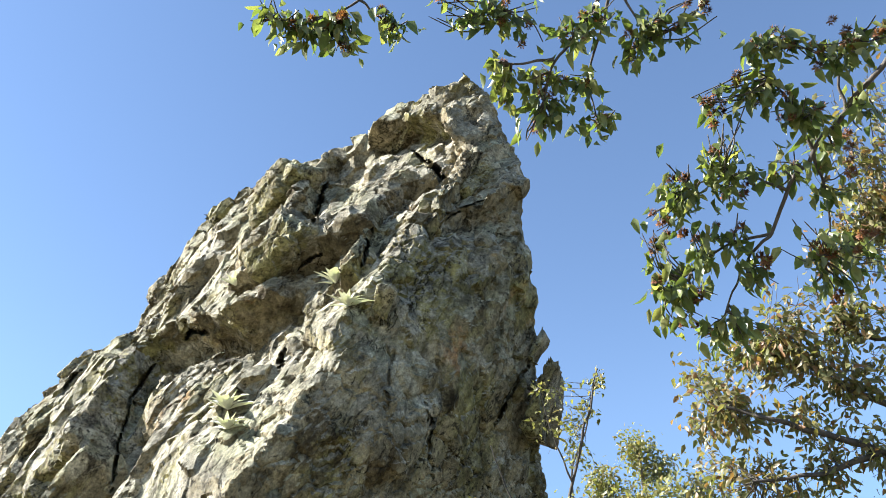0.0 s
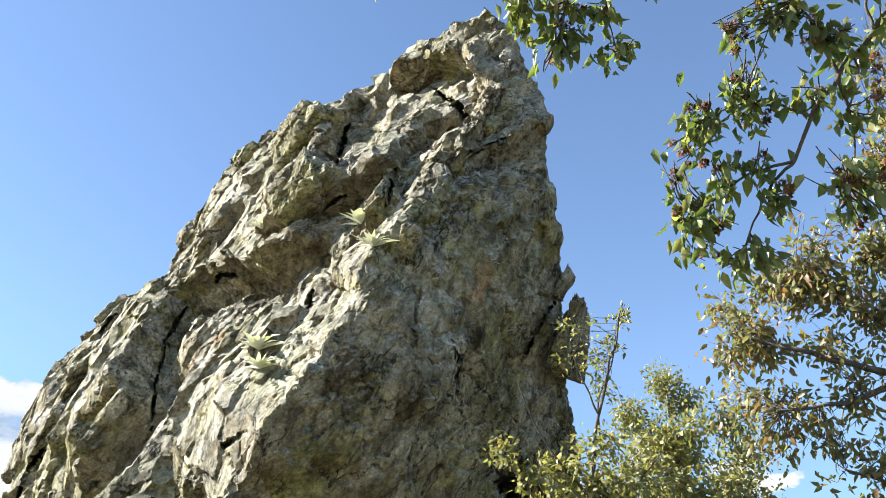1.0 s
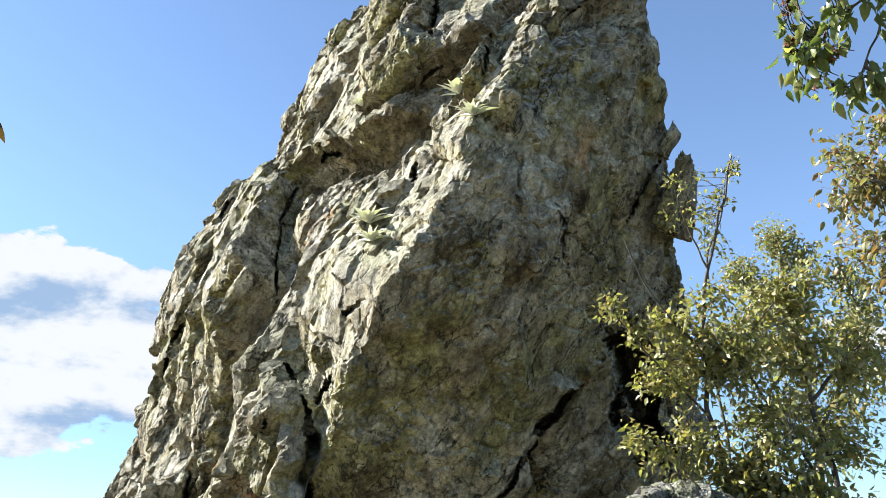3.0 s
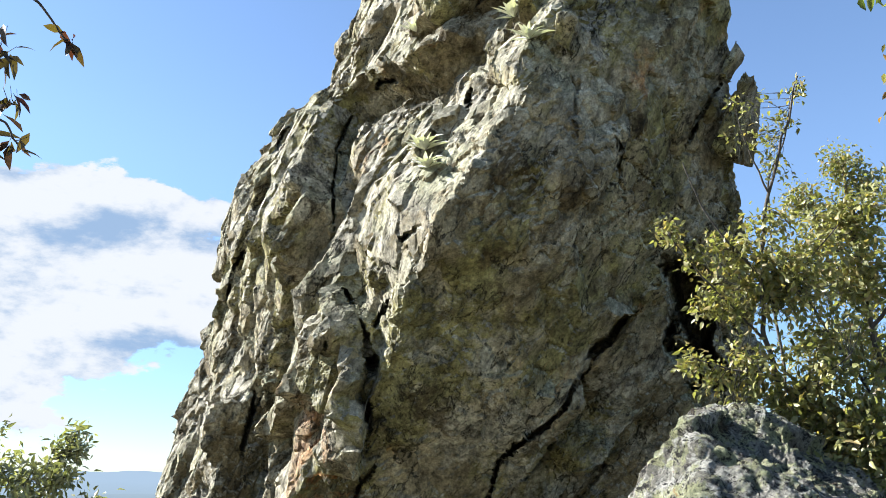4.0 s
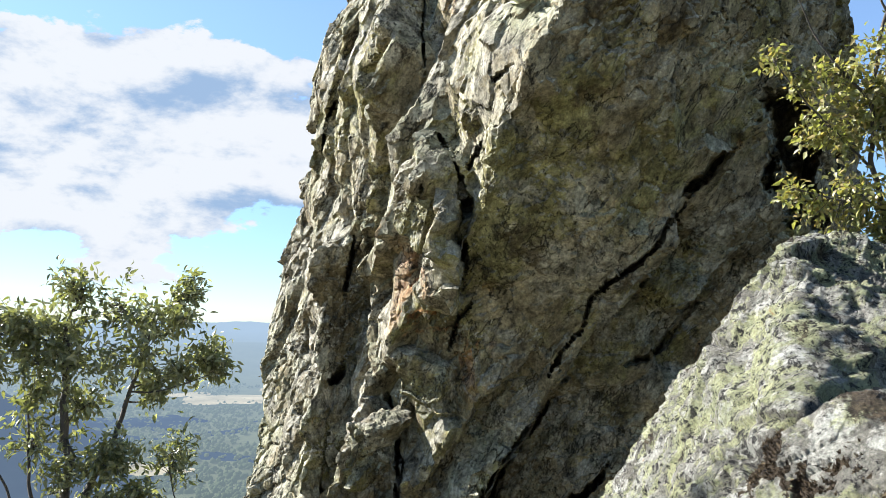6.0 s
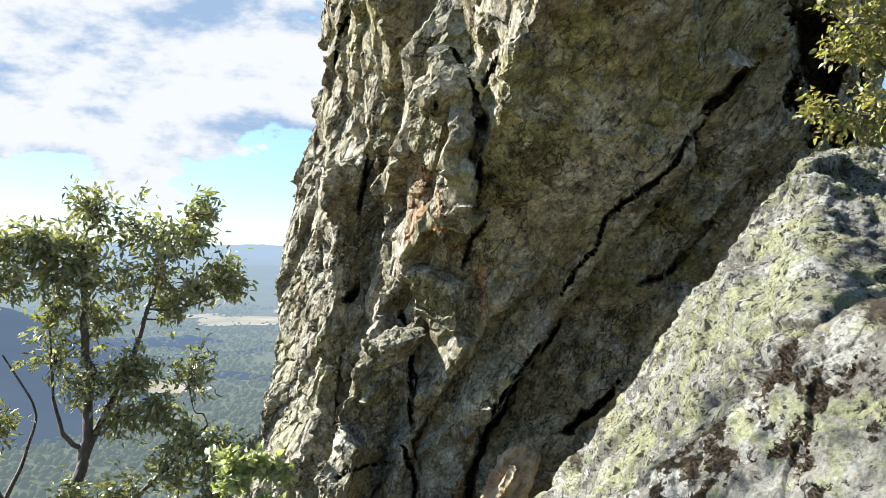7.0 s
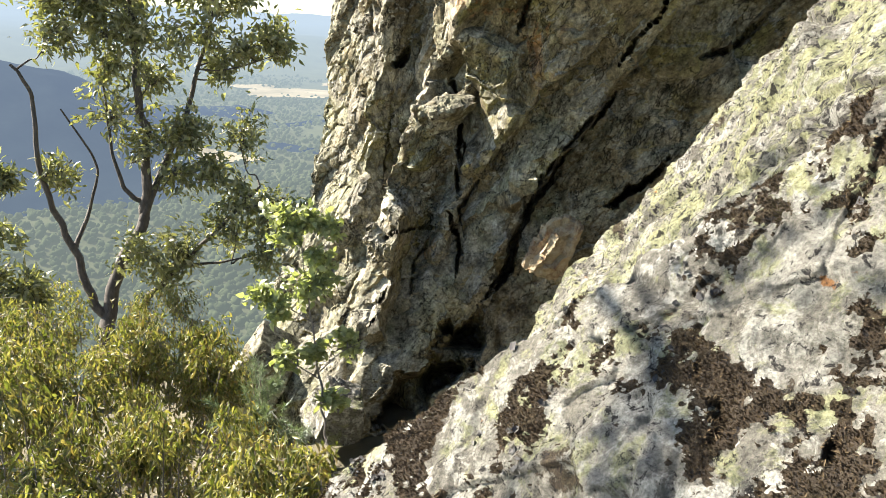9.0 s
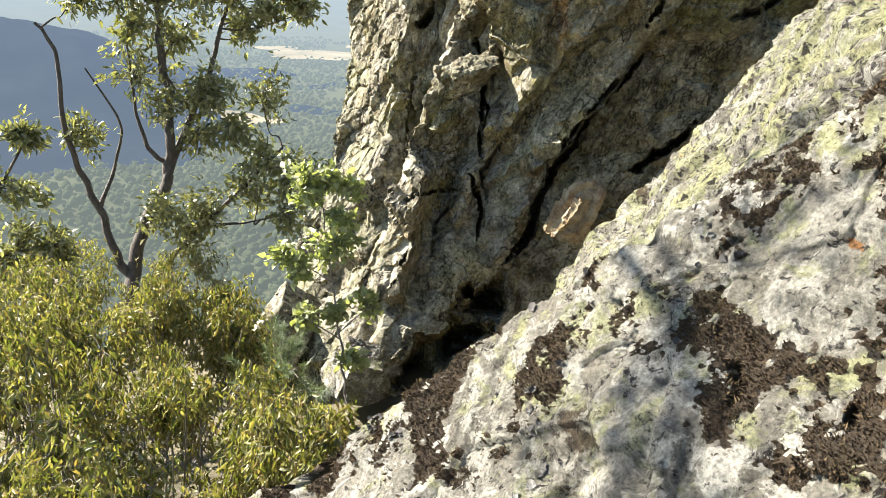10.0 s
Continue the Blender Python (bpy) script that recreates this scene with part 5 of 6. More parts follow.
BROWN_CLUMPS_HIGH = [(1.48, 2.23, 3.77, 0.12), (1.60, 2.25, 3.66, 0.13), (1.67, 2.33, 3.50, 0.14), (1.54, 2.38, 3.55, 0.12), (1.62, 2.46, 3.37, 0.13), (1.51, 2.53, 3.37, 0.12), (1.43, 2.65, 3.24, 0.11), (1.57, 2.59, 3.21, 0.13), (1.66, 2.13, 3.74, 0.13), (1.37, 2.75, 3.11, 0.11), (1.28, 2.83, 3.03, 0.09), (1.71, 2.03, 3.80, 0.14), (1.44, 2.77, 3.00, 0.13), (1.19, 2.90, 2.97, 0.11)]
SAPLING_LIMBS = [
    (0.022, 0.004, [(0.95, 5.45, 1.56), (0.91, 5.34, 2.00), (0.84, 5.31, 2.39), (0.83, 5.21, 2.88), (0.89, 5.03, 3.30), (1.00, 4.82, 3.65), (1.07, 4.69, 3.91)]),
    (0.009, 0.003, [(0.83, 5.23, 2.81), (0.63, 5.10, 3.01), (0.47, 4.99, 3.25), (0.38, 4.87, 3.48)]),
    (0.009, 0.003, [(0.84, 5.31, 2.39), (0.64, 5.20, 2.60), (0.45, 5.12, 2.81), (0.27, 5.02, 3.05)]),
    (0.009, 0.003, [(0.85, 5.26, 2.64), (1.09, 5.17, 2.86), (1.28, 5.08, 3.07)]),
    (0.007, 0.002, [(0.89, 5.03, 3.30), (0.78, 4.90, 3.56), (0.69, 4.78, 3.86)]),
    (0.009, 0.003, [(0.89, 5.33, 2.18), (0.65, 5.21, 2.20), (0.39, 5.17, 2.28)]),
    (0.010, 0.003, [(0.91, 5.34, 2.04), (1.12, 5.19, 2.16), (1.25, 5.04, 2.27)]),
]
SAPLING_CLUMPS = [(0.32, 4.96, 3.54, 0.08), (0.43, 5.00, 3.39, 0.11), (0.64, 4.83, 3.77, 0.08), (0.60, 4.93, 3.55, 0.10), (0.63, 4.99, 3.37, 0.12), (0.34, 5.07, 3.21, 0.10), (0.50, 5.08, 3.15, 0.14), (0.69, 5.05, 3.18, 0.14), (0.24, 5.11, 3.10, 0.08), (0.86, 5.05, 3.09, 0.15), (1.02, 5.02, 3.11, 0.15), (0.46, 5.14, 2.94, 0.13), (0.64, 5.12, 2.93, 0.15), (0.80, 5.14, 2.79, 0.16), (0.98, 5.09, 2.84, 0.17), (1.14, 5.07, 2.83, 0.17), (0.44, 5.22, 2.61, 0.08), (0.60, 5.20, 2.63, 0.12), (0.74, 5.20, 2.52, 0.16), (0.93, 5.16, 2.58, 0.17), (1.10, 5.13, 2.56, 0.17), (1.25, 5.09, 2.58, 0.17), (0.68, 5.24, 2.31, 0.14), (0.83, 5.23, 2.24, 0.16), (0.99, 5.19, 2.30, 0.17), (1.14, 5.17, 2.22, 0.17), (1.25, 5.16, 2.15, 0.17), (0.34, 5.28, 2.27, 0.08), (0.48, 5.28, 2.13, 0.10), (0.61, 5.28, 2.05, 0.11), (0.77, 5.26, 2.03, 0.13), (0.96, 5.23, 2.03, 0.15), (1.14, 5.20, 1.99, 0.17)]
SAPLING_WISPS = [(0.69, 4.81, 3.80, 0.10), (0.97, 4.84, 3.63, 0.13), (1.06, 4.73, 3.84, 0.08), (0.83, 4.91, 3.52, 0.13), (0.67, 4.90, 3.61, 0.10), (0.96, 4.94, 3.38, 0.13)]
SAPLING_SPREAD = [(0.84, 5.32, 3.01, 0.16), (1.02, 5.36, 2.71, 0.2), (1.2, 5.26, 3.01, 0.18), (1.36, 5.4, 2.7, 0.22), (1.56, 5.31, 2.86, 0.22), (1.12, 5.4, 2.35, 0.22), (1.42, 5.45, 2.27, 0.25), (0.66, 5.33, 2.64, 0.12), (0.54, 5.31, 2.8, 0.1), (1.36, 5.28, 3.19, 0.15), (1.55, 5.2, 3.27, 0.17), (0.51, 5.15, 3.02, 0.08), (0.93, 5.27, 1.99, 0.2), (1.28, 5.21, 1.85, 0.22), (1.05, 5.16, 1.56, 0.2), (1.3, 5.1, 1.53, 0.22), (1.81, 5.36, 2.75, 0.25), (1.77, 5.46, 2.23, 0.25), (1.63, 5.22, 1.72, 0.25), (1.24, 5.42, 3.2, 0.18), (1.38, 5.47, 2.86, 0.2), (1.82, 5.62, 3.04, 0.2), (2.1, 5.61, 2.65, 0.25), (1.83, 5.71, 2.6, 0.25)]
RIGHT_SHRUB = [(0.97, 4.73, 1.86, 0.14), (1.09, 4.71, 1.80, 0.17), (0.93, 4.73, 1.99, 0.13), (0.98, 4.73, 1.68, 0.14), (1.11, 4.71, 1.60, 0.21), (1.22, 4.67, 1.98, 0.21), (1.27, 4.67, 1.74, 0.21), (1.03, 4.72, 1.36, 0.21), (1.18, 4.68, 1.34, 0.24), (0.76, 4.76, 1.99, 0.09)]
GREY_TREE = [(2.75, 10.59, 5.42, 0.27), (3.10, 10.58, 5.15, 0.30), (3.45, 10.58, 4.82, 0.34), (2.57, 10.83, 4.80, 0.27), (2.95, 10.83, 4.47, 0.34), (3.39, 10.80, 4.05, 0.37), (3.76, 10.59, 4.42, 0.41), (2.24, 10.82, 5.07, 0.19), (3.73, 10.78, 3.59, 0.41), (3.46, 10.92, 3.27, 0.41), (3.01, 10.98, 3.74, 0.34), (2.65, 11.02, 3.99, 0.30), (2.12, 11.05, 4.35, 0.27), (2.21, 11.16, 3.74, 0.30), (2.57, 11.16, 3.27, 0.34), (3.06, 11.08, 3.02, 0.37), (2.01, 11.30, 3.16, 0.27), (3.39, 11.02, 2.65, 0.41)]
GREY_LIMBS = [
    (0.070, 0.015, [(2.88, 11.21, 1.58), (3.00, 11.10, 2.96), (2.96, 10.94, 3.96), (2.84, 10.75, 4.84), (2.76, 10.55, 5.49)]),
    (0.040, 0.010, [(3.00, 11.10, 2.96), (3.38, 10.89, 3.63), (3.57, 10.65, 4.45), (3.49, 10.53, 4.96)]),
    (0.030, 0.008, [(2.96, 10.94, 3.96), (2.61, 10.92, 4.43), (2.32, 10.81, 5.05)]),
]
ASH_LIMBS = [
    (0.123, 0.042, [(-8.17, 6.96, -3.99), (-8.31, 7.25, -3.32), (-8.41, 7.47, -2.77), (-8.41, 7.74, -2.22), (-8.30, 8.08, -1.65), (-8.33, 8.25, -1.03), (-8.44, 8.32, -0.26), (-8.51, 8.35, 0.49), (-8.55, 8.35, 1.37)]),
    (0.065, 0.017, [(-8.30, 8.08, -1.65), (-8.21, 8.37, -1.04), (-8.02, 8.74, -0.18), (-7.87, 8.97, 0.67), (-7.74, 9.10, 1.28)]),
    (0.072, 0.020, [(-8.37, 7.38, -2.99), (-8.61, 7.35, -2.57), (-8.84, 7.36, -1.99), (-9.01, 7.22, -1.43), (-9.13, 7.16, -0.67), (-9.21, 7.22, 0.05), (-9.37, 7.07, 0.47)]),
    (0.065, 0.017, [(-8.12, 7.48, -3.31), (-8.08, 7.82, -2.77), (-7.77, 8.20, -2.26), (-7.38, 8.62, -1.75), (-7.02, 9.08, -1.17)]),
    (0.043, 0.014, [(-8.30, 8.16, -1.42), (-8.52, 8.00, -1.22), (-8.69, 7.98, -0.64), (-8.80, 8.02, 0.19)]),
    (0.036, 0.011, [(-8.84, 7.36, -1.99), (-8.88, 7.67, -1.50), (-8.87, 7.88, -0.89), (-9.22, 7.65, -0.13)]),
    (0.029, 0.008, [(-7.77, 8.20, -2.26), (-7.30, 8.50, -2.21), (-6.89, 8.88, -2.11)]),
]
ASH_CLUMPS = [(-9.01, 7.83, 1.47, 0.30), (-8.73, 8.13, 1.44, 0.34), (-8.44, 8.42, 1.88, 0.29), (-8.44, 8.43, 1.41, 0.38), (-8.12, 8.73, 1.58, 0.34), (-7.78, 9.03, 1.51, 0.31), (-7.32, 9.39, 1.92, 0.26), (-7.42, 9.32, 1.56, 0.21), (-8.87, 7.97, 0.98, 0.38), (-8.53, 8.32, 0.90, 0.38), (-8.17, 8.68, 0.98, 0.38), (-7.78, 9.02, 0.98, 0.34), (-7.38, 9.33, 0.74, 0.30), (-7.00, 9.62, 0.99, 0.26), (-7.49, 9.22, 0.54, 0.30), (-6.90, 9.68, 0.70, 0.22), (-9.21, 7.60, 1.39, 0.30), (-9.18, 7.61, 0.87, 0.30), (-8.74, 8.07, 0.48, 0.34), (-8.35, 8.44, 0.28, 0.29), (-8.68, 8.05, -0.10, 0.34), (-8.48, 8.15, -0.56, 0.34)]
ASH_CLUMPS_LOW = [(-8.00, 8.37, -0.40, 0.35), (-7.63, 8.73, -0.27, 0.35), (-7.30, 8.97, -0.48, 0.27), (-7.54, 8.67, -0.89, 0.34), (-7.23, 8.88, -1.06, 0.32), (-6.83, 9.05, -1.54, 0.35), (-7.20, 8.67, -1.80, 0.35), (-7.60, 8.23, -2.05, 0.35), (-6.58, 9.30, -1.28, 0.27), (-7.91, 8.32, -0.97, 0.29), (-8.81, 7.44, -0.77, 0.25), (-8.13, 7.78, -1.91, 0.38), (-7.75, 7.98, -2.30, 0.38), (-6.74, 8.93, -2.06, 0.34), (-6.31, 9.40, -1.56, 0.23)]
LEFT_CLUMPS = [(-7.24, 5.04, -0.35, 0.19), (-7.12, 5.19, -0.39, 0.16), (-7.04, 5.04, -1.07, 0.22), (-7.12, 4.82, -1.27, 0.26), (-6.89, 5.03, -1.46, 0.26), (-7.01, 4.74, -1.70, 0.26), (-6.77, 5.07, -1.69, 0.22), (-7.42, 4.64, -0.70, 0.38), (-7.30, 4.43, -1.48, 0.38)]
LEFT_LIMBS = [
    (0.050, 0.010, [(-7.42, 3.66, -2.70), (-7.50, 4.07, -1.82), (-7.40, 4.43, -1.21), (-7.24, 4.84, -0.88), (-7.15, 5.15, -0.41)]),
    (0.030, 0.008, [(-7.50, 4.07, -1.82), (-7.22, 4.48, -1.60), (-6.99, 4.88, -1.50), (-6.85, 5.09, -1.47)]),
]
DRY_LIMBS = [
    (0.006, 0.002, [(-1.47, 1.07, 2.53), (-1.39, 1.15, 2.45), (-1.32, 1.18, 2.38), (-1.29, 1.23, 2.35), (-1.27, 1.27, 2.33), (-1.25, 1.30, 2.29)]),
    (0.005, 0.002, [(-1.39, 1.15, 2.45), (-1.29, 1.16, 2.47), (-1.25, 1.21, 2.46), (-1.22, 1.24, 2.45)]),
    (0.004, 0.002, [(-1.32, 1.18, 2.38), (-1.28, 1.24, 2.37), (-1.24, 1.28, 2.37)]),
    (0.004, 0.002, [(-1.22, 1.13, 2.60), (-1.17, 1.21, 2.57), (-1.14, 1.27, 2.51)]),
    (0.004, 0.002, [(-1.29, 1.23, 2.35), (-1.31, 1.25, 2.30), (-1.30, 1.27, 2.26)]),
]
DRY_CLUMPS = [(-1.30, 1.16, 2.45, 0.04), (-1.28, 1.20, 2.42, 0.04), (-1.24, 1.22, 2.45, 0.04), (-1.24, 1.26, 2.40, 0.03), (-1.30, 1.27, 2.29, 0.03), (-1.25, 1.30, 2.30, 0.03), (-1.33, 1.22, 2.29, 0.03), (-1.14, 1.27, 2.51, 0.02), (-1.31, 1.20, 2.37, 0.03), (-1.25, 1.19, 2.49, 0.04)]
OAK_LIMBS = [
    (0.014, 0.003, [(-2.91, 4.50, -2.08), (-3.05, 4.60, -1.82), (-3.19, 4.73, -1.47), (-3.34, 4.85, -1.06), (-3.45, 4.92, -0.72), (-3.54, 5.00, -0.33)]),
    (0.006, 0.002, [(-3.19, 4.73, -1.47), (-3.31, 4.59, -1.32), (-3.44, 4.55, -1.24)]),
    (0.006, 0.002, [(-3.21, 4.74, -1.43), (-3.04, 4.81, -1.24), (-2.94, 4.90, -1.18)]),
    (0.006, 0.002, [(-3.34, 4.85, -1.06), (-3.54, 4.77, -0.93), (-3.71, 4.70, -0.80)]),
    (0.005, 0.002, [(-3.41, 4.89, -0.85), (-3.35, 5.04, -0.59), (-3.35, 5.11, -0.37)]),
]
OAK_CLUMPS = [(-3.45, 4.64, -1.30, 0.10), (-3.28, 4.78, -1.26, 0.12), (-3.06, 4.94, -1.22, 0.13), (-3.49, 4.85, -0.80, 0.18), (-3.39, 5.02, -0.57, 0.16), (-3.64, 4.91, -0.40, 0.16), (-3.52, 5.05, -0.20, 0.14), (-3.35, 5.12, -0.35, 0.09), (-3.70, 4.69, -0.84, 0.14), (-3.56, 4.72, -0.99, 0.13), (-3.00, 4.76, -1.63, 0.11), (-3.32, 4.99, -0.76, 0.14), (-3.74, 4.90, -0.20, 0.12)]
SHRUBS = [(-5.60, 3.85, -1.57, 0.47), (-4.71, 3.84, -1.69, 0.44), (-4.86, 4.78, -1.97, 0.46), (-3.88, 2.65, -1.32, 0.46), (-3.63, 3.10, -1.56, 0.44), (-3.61, 3.86, -1.86, 0.42), (-2.72, 3.20, -1.68, 0.37), (-3.23, 1.97, -1.28, 0.46), (-2.99, 2.23, -1.35, 0.43), (-2.80, 2.61, -1.53, 0.41), (-2.81, 3.79, -1.98, 0.29), (-4.74, 5.32, -2.22, 0.34), (-4.67, 2.66, -1.32, 0.51), (-7.45, 5.65, -2.15, 0.50), (-7.76, 5.24, -2.15, 0.50), (-7.21, 7.23, -2.69, 0.47)]
MORE_SHRUBS = [(-2.30, 3.02, -1.20, 0.28), (-4.66, 5.09, -1.76, 0.32), (-5.26, 4.79, -1.79, 0.39), (-4.80, 3.58, -1.41, 0.42), (-4.71, 3.01, -1.32, 0.40)]
PINE = [(-3.70, 4.65, -1.72, 0.30), (-3.30, 4.42, -1.90, 0.27), (-3.80, 4.46, -1.86, 0.26), (-3.45, 4.40, -1.66, 0.24)]


def tube(points, r0, r1, sides=7):
    """A tapered round limb along a smooth curve."""
    a = spread(np.asarray(points, float), max(6, 5 * len(points))) if len(points) > 2 else np.asarray(points, float)
    n = len(a)
    way = np.gradient(a, axis=0)
    way /= np.linalg.norm(way, axis=1, keepdims=True) + 1e-9
    side = np.cross(way, (0.31, 0.2, 0.93))
    side /= np.linalg.norm(side, axis=1, keepdims=True) + 1e-9
    other = np.cross(way, side)
    k = np.arange(sides) * 2 * math.pi / sides
    r = (r0 + (r1 - r0) * np.linspace(0, 1, n) ** 0.8)[:, None, None]
    v = a[:, None] + r * (np.cos(k)[None, :, None] * side[:, None] + np.sin(k)[None, :, None] * other[:, None])
    i = np.arange(n * sides).reshape(n, sides)
    i = np.concatenate([i, i[:, :1]], 1)
    f = np.stack([i[:-1, :-1], i[:-1, 1:], i[1:, 1:], i[1:, :-1]], -1).reshape(-1, 4)
    return v.reshape(-1, 3), f, a


def join(pieces):
    v, f, at = [], [], 0
    for a, b in pieces:
        v.append(a)
        f.append(b + at)
        at += len(a)
    return np.concatenate(v), np.concatenate(f)


LEAF_FACES = np.array([(0, 1, 2), (0, 2, 3), (1, 4, 5), (1, 5, 2), (2, 5, 6), (2, 6, 3), (4, 7, 5), (5, 7, 6)])


def leaf_points(slim, fold=0.25, curl=0.2):
    """One leaf, 1 long, along x: two halves folded on the midrib, bent down at the tip."""
    w = 0.5 * slim
    return np.array([(0, 0, 0), (0.32, w, fold * w), (0.34, 0, -0.02), (0.32, -w, fold * w), (0.68, 0.72 * w, fold * w * 0.7 - curl * 0.35), (0.70, 0, -curl * 0.4), (0.68, -0.72 * w, fold * w * 0.7 - curl * 0.35), (1, 0, -curl)])


def basis(way, face):
    x = way / (np.linalg.norm(way, axis=1, keepdims=True) + 1e-9)
    y = np.cross(face, x)
    y /= np.linalg.norm(y, axis=1, keepdims=True) + 1e-9
    return np.stack([x, y, np.cross(x, y)], 2)


def leaves(at, way, face, size, slim, rng, fold=0.25, curl=0.25):
    shape = leaf_points(slim, fold, curl)
    m = basis(way, face)
    v = at[:, None] + np.einsum("nij,kj->nki", m, shape) * (size * rng.uniform(0.65, 1.2, len(at)))[:, None, None]
    f = (np.arange(len(at))[:, None, None] * 8 + LEAF_FACES[None]).reshape(-1, 3)
    return v.reshape(-1, 3), f


def twigs_to(clumps, lines, rng, per_clump, droop):
    """Thin twigs that reach from the nearest limb into each clump."""
    pts = np.concatenate(lines)
    out = []
    for *c, r in clumps:
        c = np.array(c)
        order = np.argsort(np.linalg.norm(pts - c, axis=1))[:6]
        for k in range(per_clump):
            a = pts[rng.choice(order)]
            d = rng.normal(size=3)
            b = c + d / np.linalg.norm(d) * r * rng.random() ** 0.45
            mid = (a + b) / 2 + rng.normal(size=3) * np.linalg.norm(b - a) * 0.10 + np.array((0, 0, droop * np.linalg.norm(b - a)))
            out.append(np.array([a, a * 0.5 + mid * 0.5 + rng.normal(size=3) * 0.02 * np.linalg.norm(b - a), mid, b]))
    return out


def leaves_on(twigs, per_twig, rng, hang, spread_out, reach=0.35):
    """Places, directions and faces of leaves along the outer part of each twig."""
    at, way, face = [], [], []
    for t in twigs:
        a = spread(t, 16)
        size = np.linalg.norm(a[-1] - a[0])
        for k in range(per_twig):
            j = int((reach + (1 - reach) * rng.random() ** 0.7) * 15)
            d = a[min(j + 1, 15)] - a[min(j, 14)]
            d = d / (np.linalg.norm(d) + 1e-9)
            w = d * 0.5 + rng.normal(size=3) * 0.7 + np.array((0, 0, -hang))
            at.append(a[j] + rng.normal(size=3) * spread_out)
            way.append(w)
            face.append(np.array((0, 0, 1.0)) * 0.6 + rng.normal(size=3) * 0.8)
    return np.array(at), np.array(way), np.array(face)


def build_tree(name, label, category, limbs, clumps, leaf, bark, seed, twigs_each=6, leaves_each=12, size=0.05, slim=0.5, hang=0.35, droop=0.05, twig_r=0.004, scatter=0.02, group="", first="trunk", boughs=False):
    rng = np.random.default_rng(seed)
    base = np.array(limbs[0][2][0])
    tree = thing(name, label, category, base, group)
    lines = []
    for k, (r0, r1, pts) in enumerate(limbs):
        pts = np.array(pts)
        bent = spread(pts, 3 * len(pts))
        bent[1:-1] += rng.normal(size=(len(bent) - 2, 3)) * np.linalg.norm(pts[-1] - pts[0]) * 0.004
        v, f, line = tube(bent, r0, r1, 9 if k == 0 else 6)
        lines.append(line[len(line) // 4:] if k == 0 else line)
        part(first if k == 0 else "branch", mesh_of("branch", v - base, f, bark, smooth=True), tree)
    if boughs:
        # a crooked bough from a lower limb into each clump
        pts = np.concatenate(lines)
        grown = []
        for *c, r in clumps:
            c = np.array(c)
            away = np.linalg.norm(pts - c, axis=1) + 1.2 * np.maximum(pts[:, 2] - c[2] + 0.25, 0)
            a = pts[np.argmin(away)]
            mid = (a + c) / 2 + rng.normal(size=3) * 0.10 * np.linalg.norm(c - a) + np.array((0, 0, -0.06))
            v, f, line = tube(np.array([a, a * 0.6 + mid * 0.4 + rng.normal(size=3) * 0.05, mid, c + rng.normal(size=3) * 0.05]), 0.016, 0.006, 5)
            part("branch", mesh_of("branch", v - base, f, bark, smooth=True), tree)
            grown.append(line[len(line) // 3:])
        lines = lines + grown
        clumps = [(x + rng.normal() * 0.14, y + rng.normal() * 0.14, z + rng.normal() * 0.10, r * rng.uniform(1.0, 1.9)) for x, y, z, r in clumps]
    tw = twigs_to(clumps, lines, rng, twigs_each, droop)
    pieces = [tube(t, twig_r, twig_r * 0.4, 4)[:2] for t in tw]
    v, f = join(pieces)
    tagged(part("twigwork", mesh_of("twigwork", v - base, f, bark, smooth=True), tree), kind="stuff")
    at, way, face = leaves_on(tw, leaves_each, rng, hang, scatter)
    v, f = leaves(at, way, face, size, slim, rng)
    tagged(part("foliage", mesh_of("foliage", v - base, f, leaf, smooth=True), tree), kind="stuff")
    return tree, tw


def drawn_in(clumps, k=0.90, eye=(0.03, -0.04, 1.62)):
    """The same clumps or points k times as far from the path."""
    return [tuple(e + k * (v - e) for v, e in zip(c, eye)) + tuple(k * r for r in c[3:]) for c in clumps]


def drawn_limbs(limbs):
    return [(a, b, drawn_in(pts)) for a, b, pts in limbs]


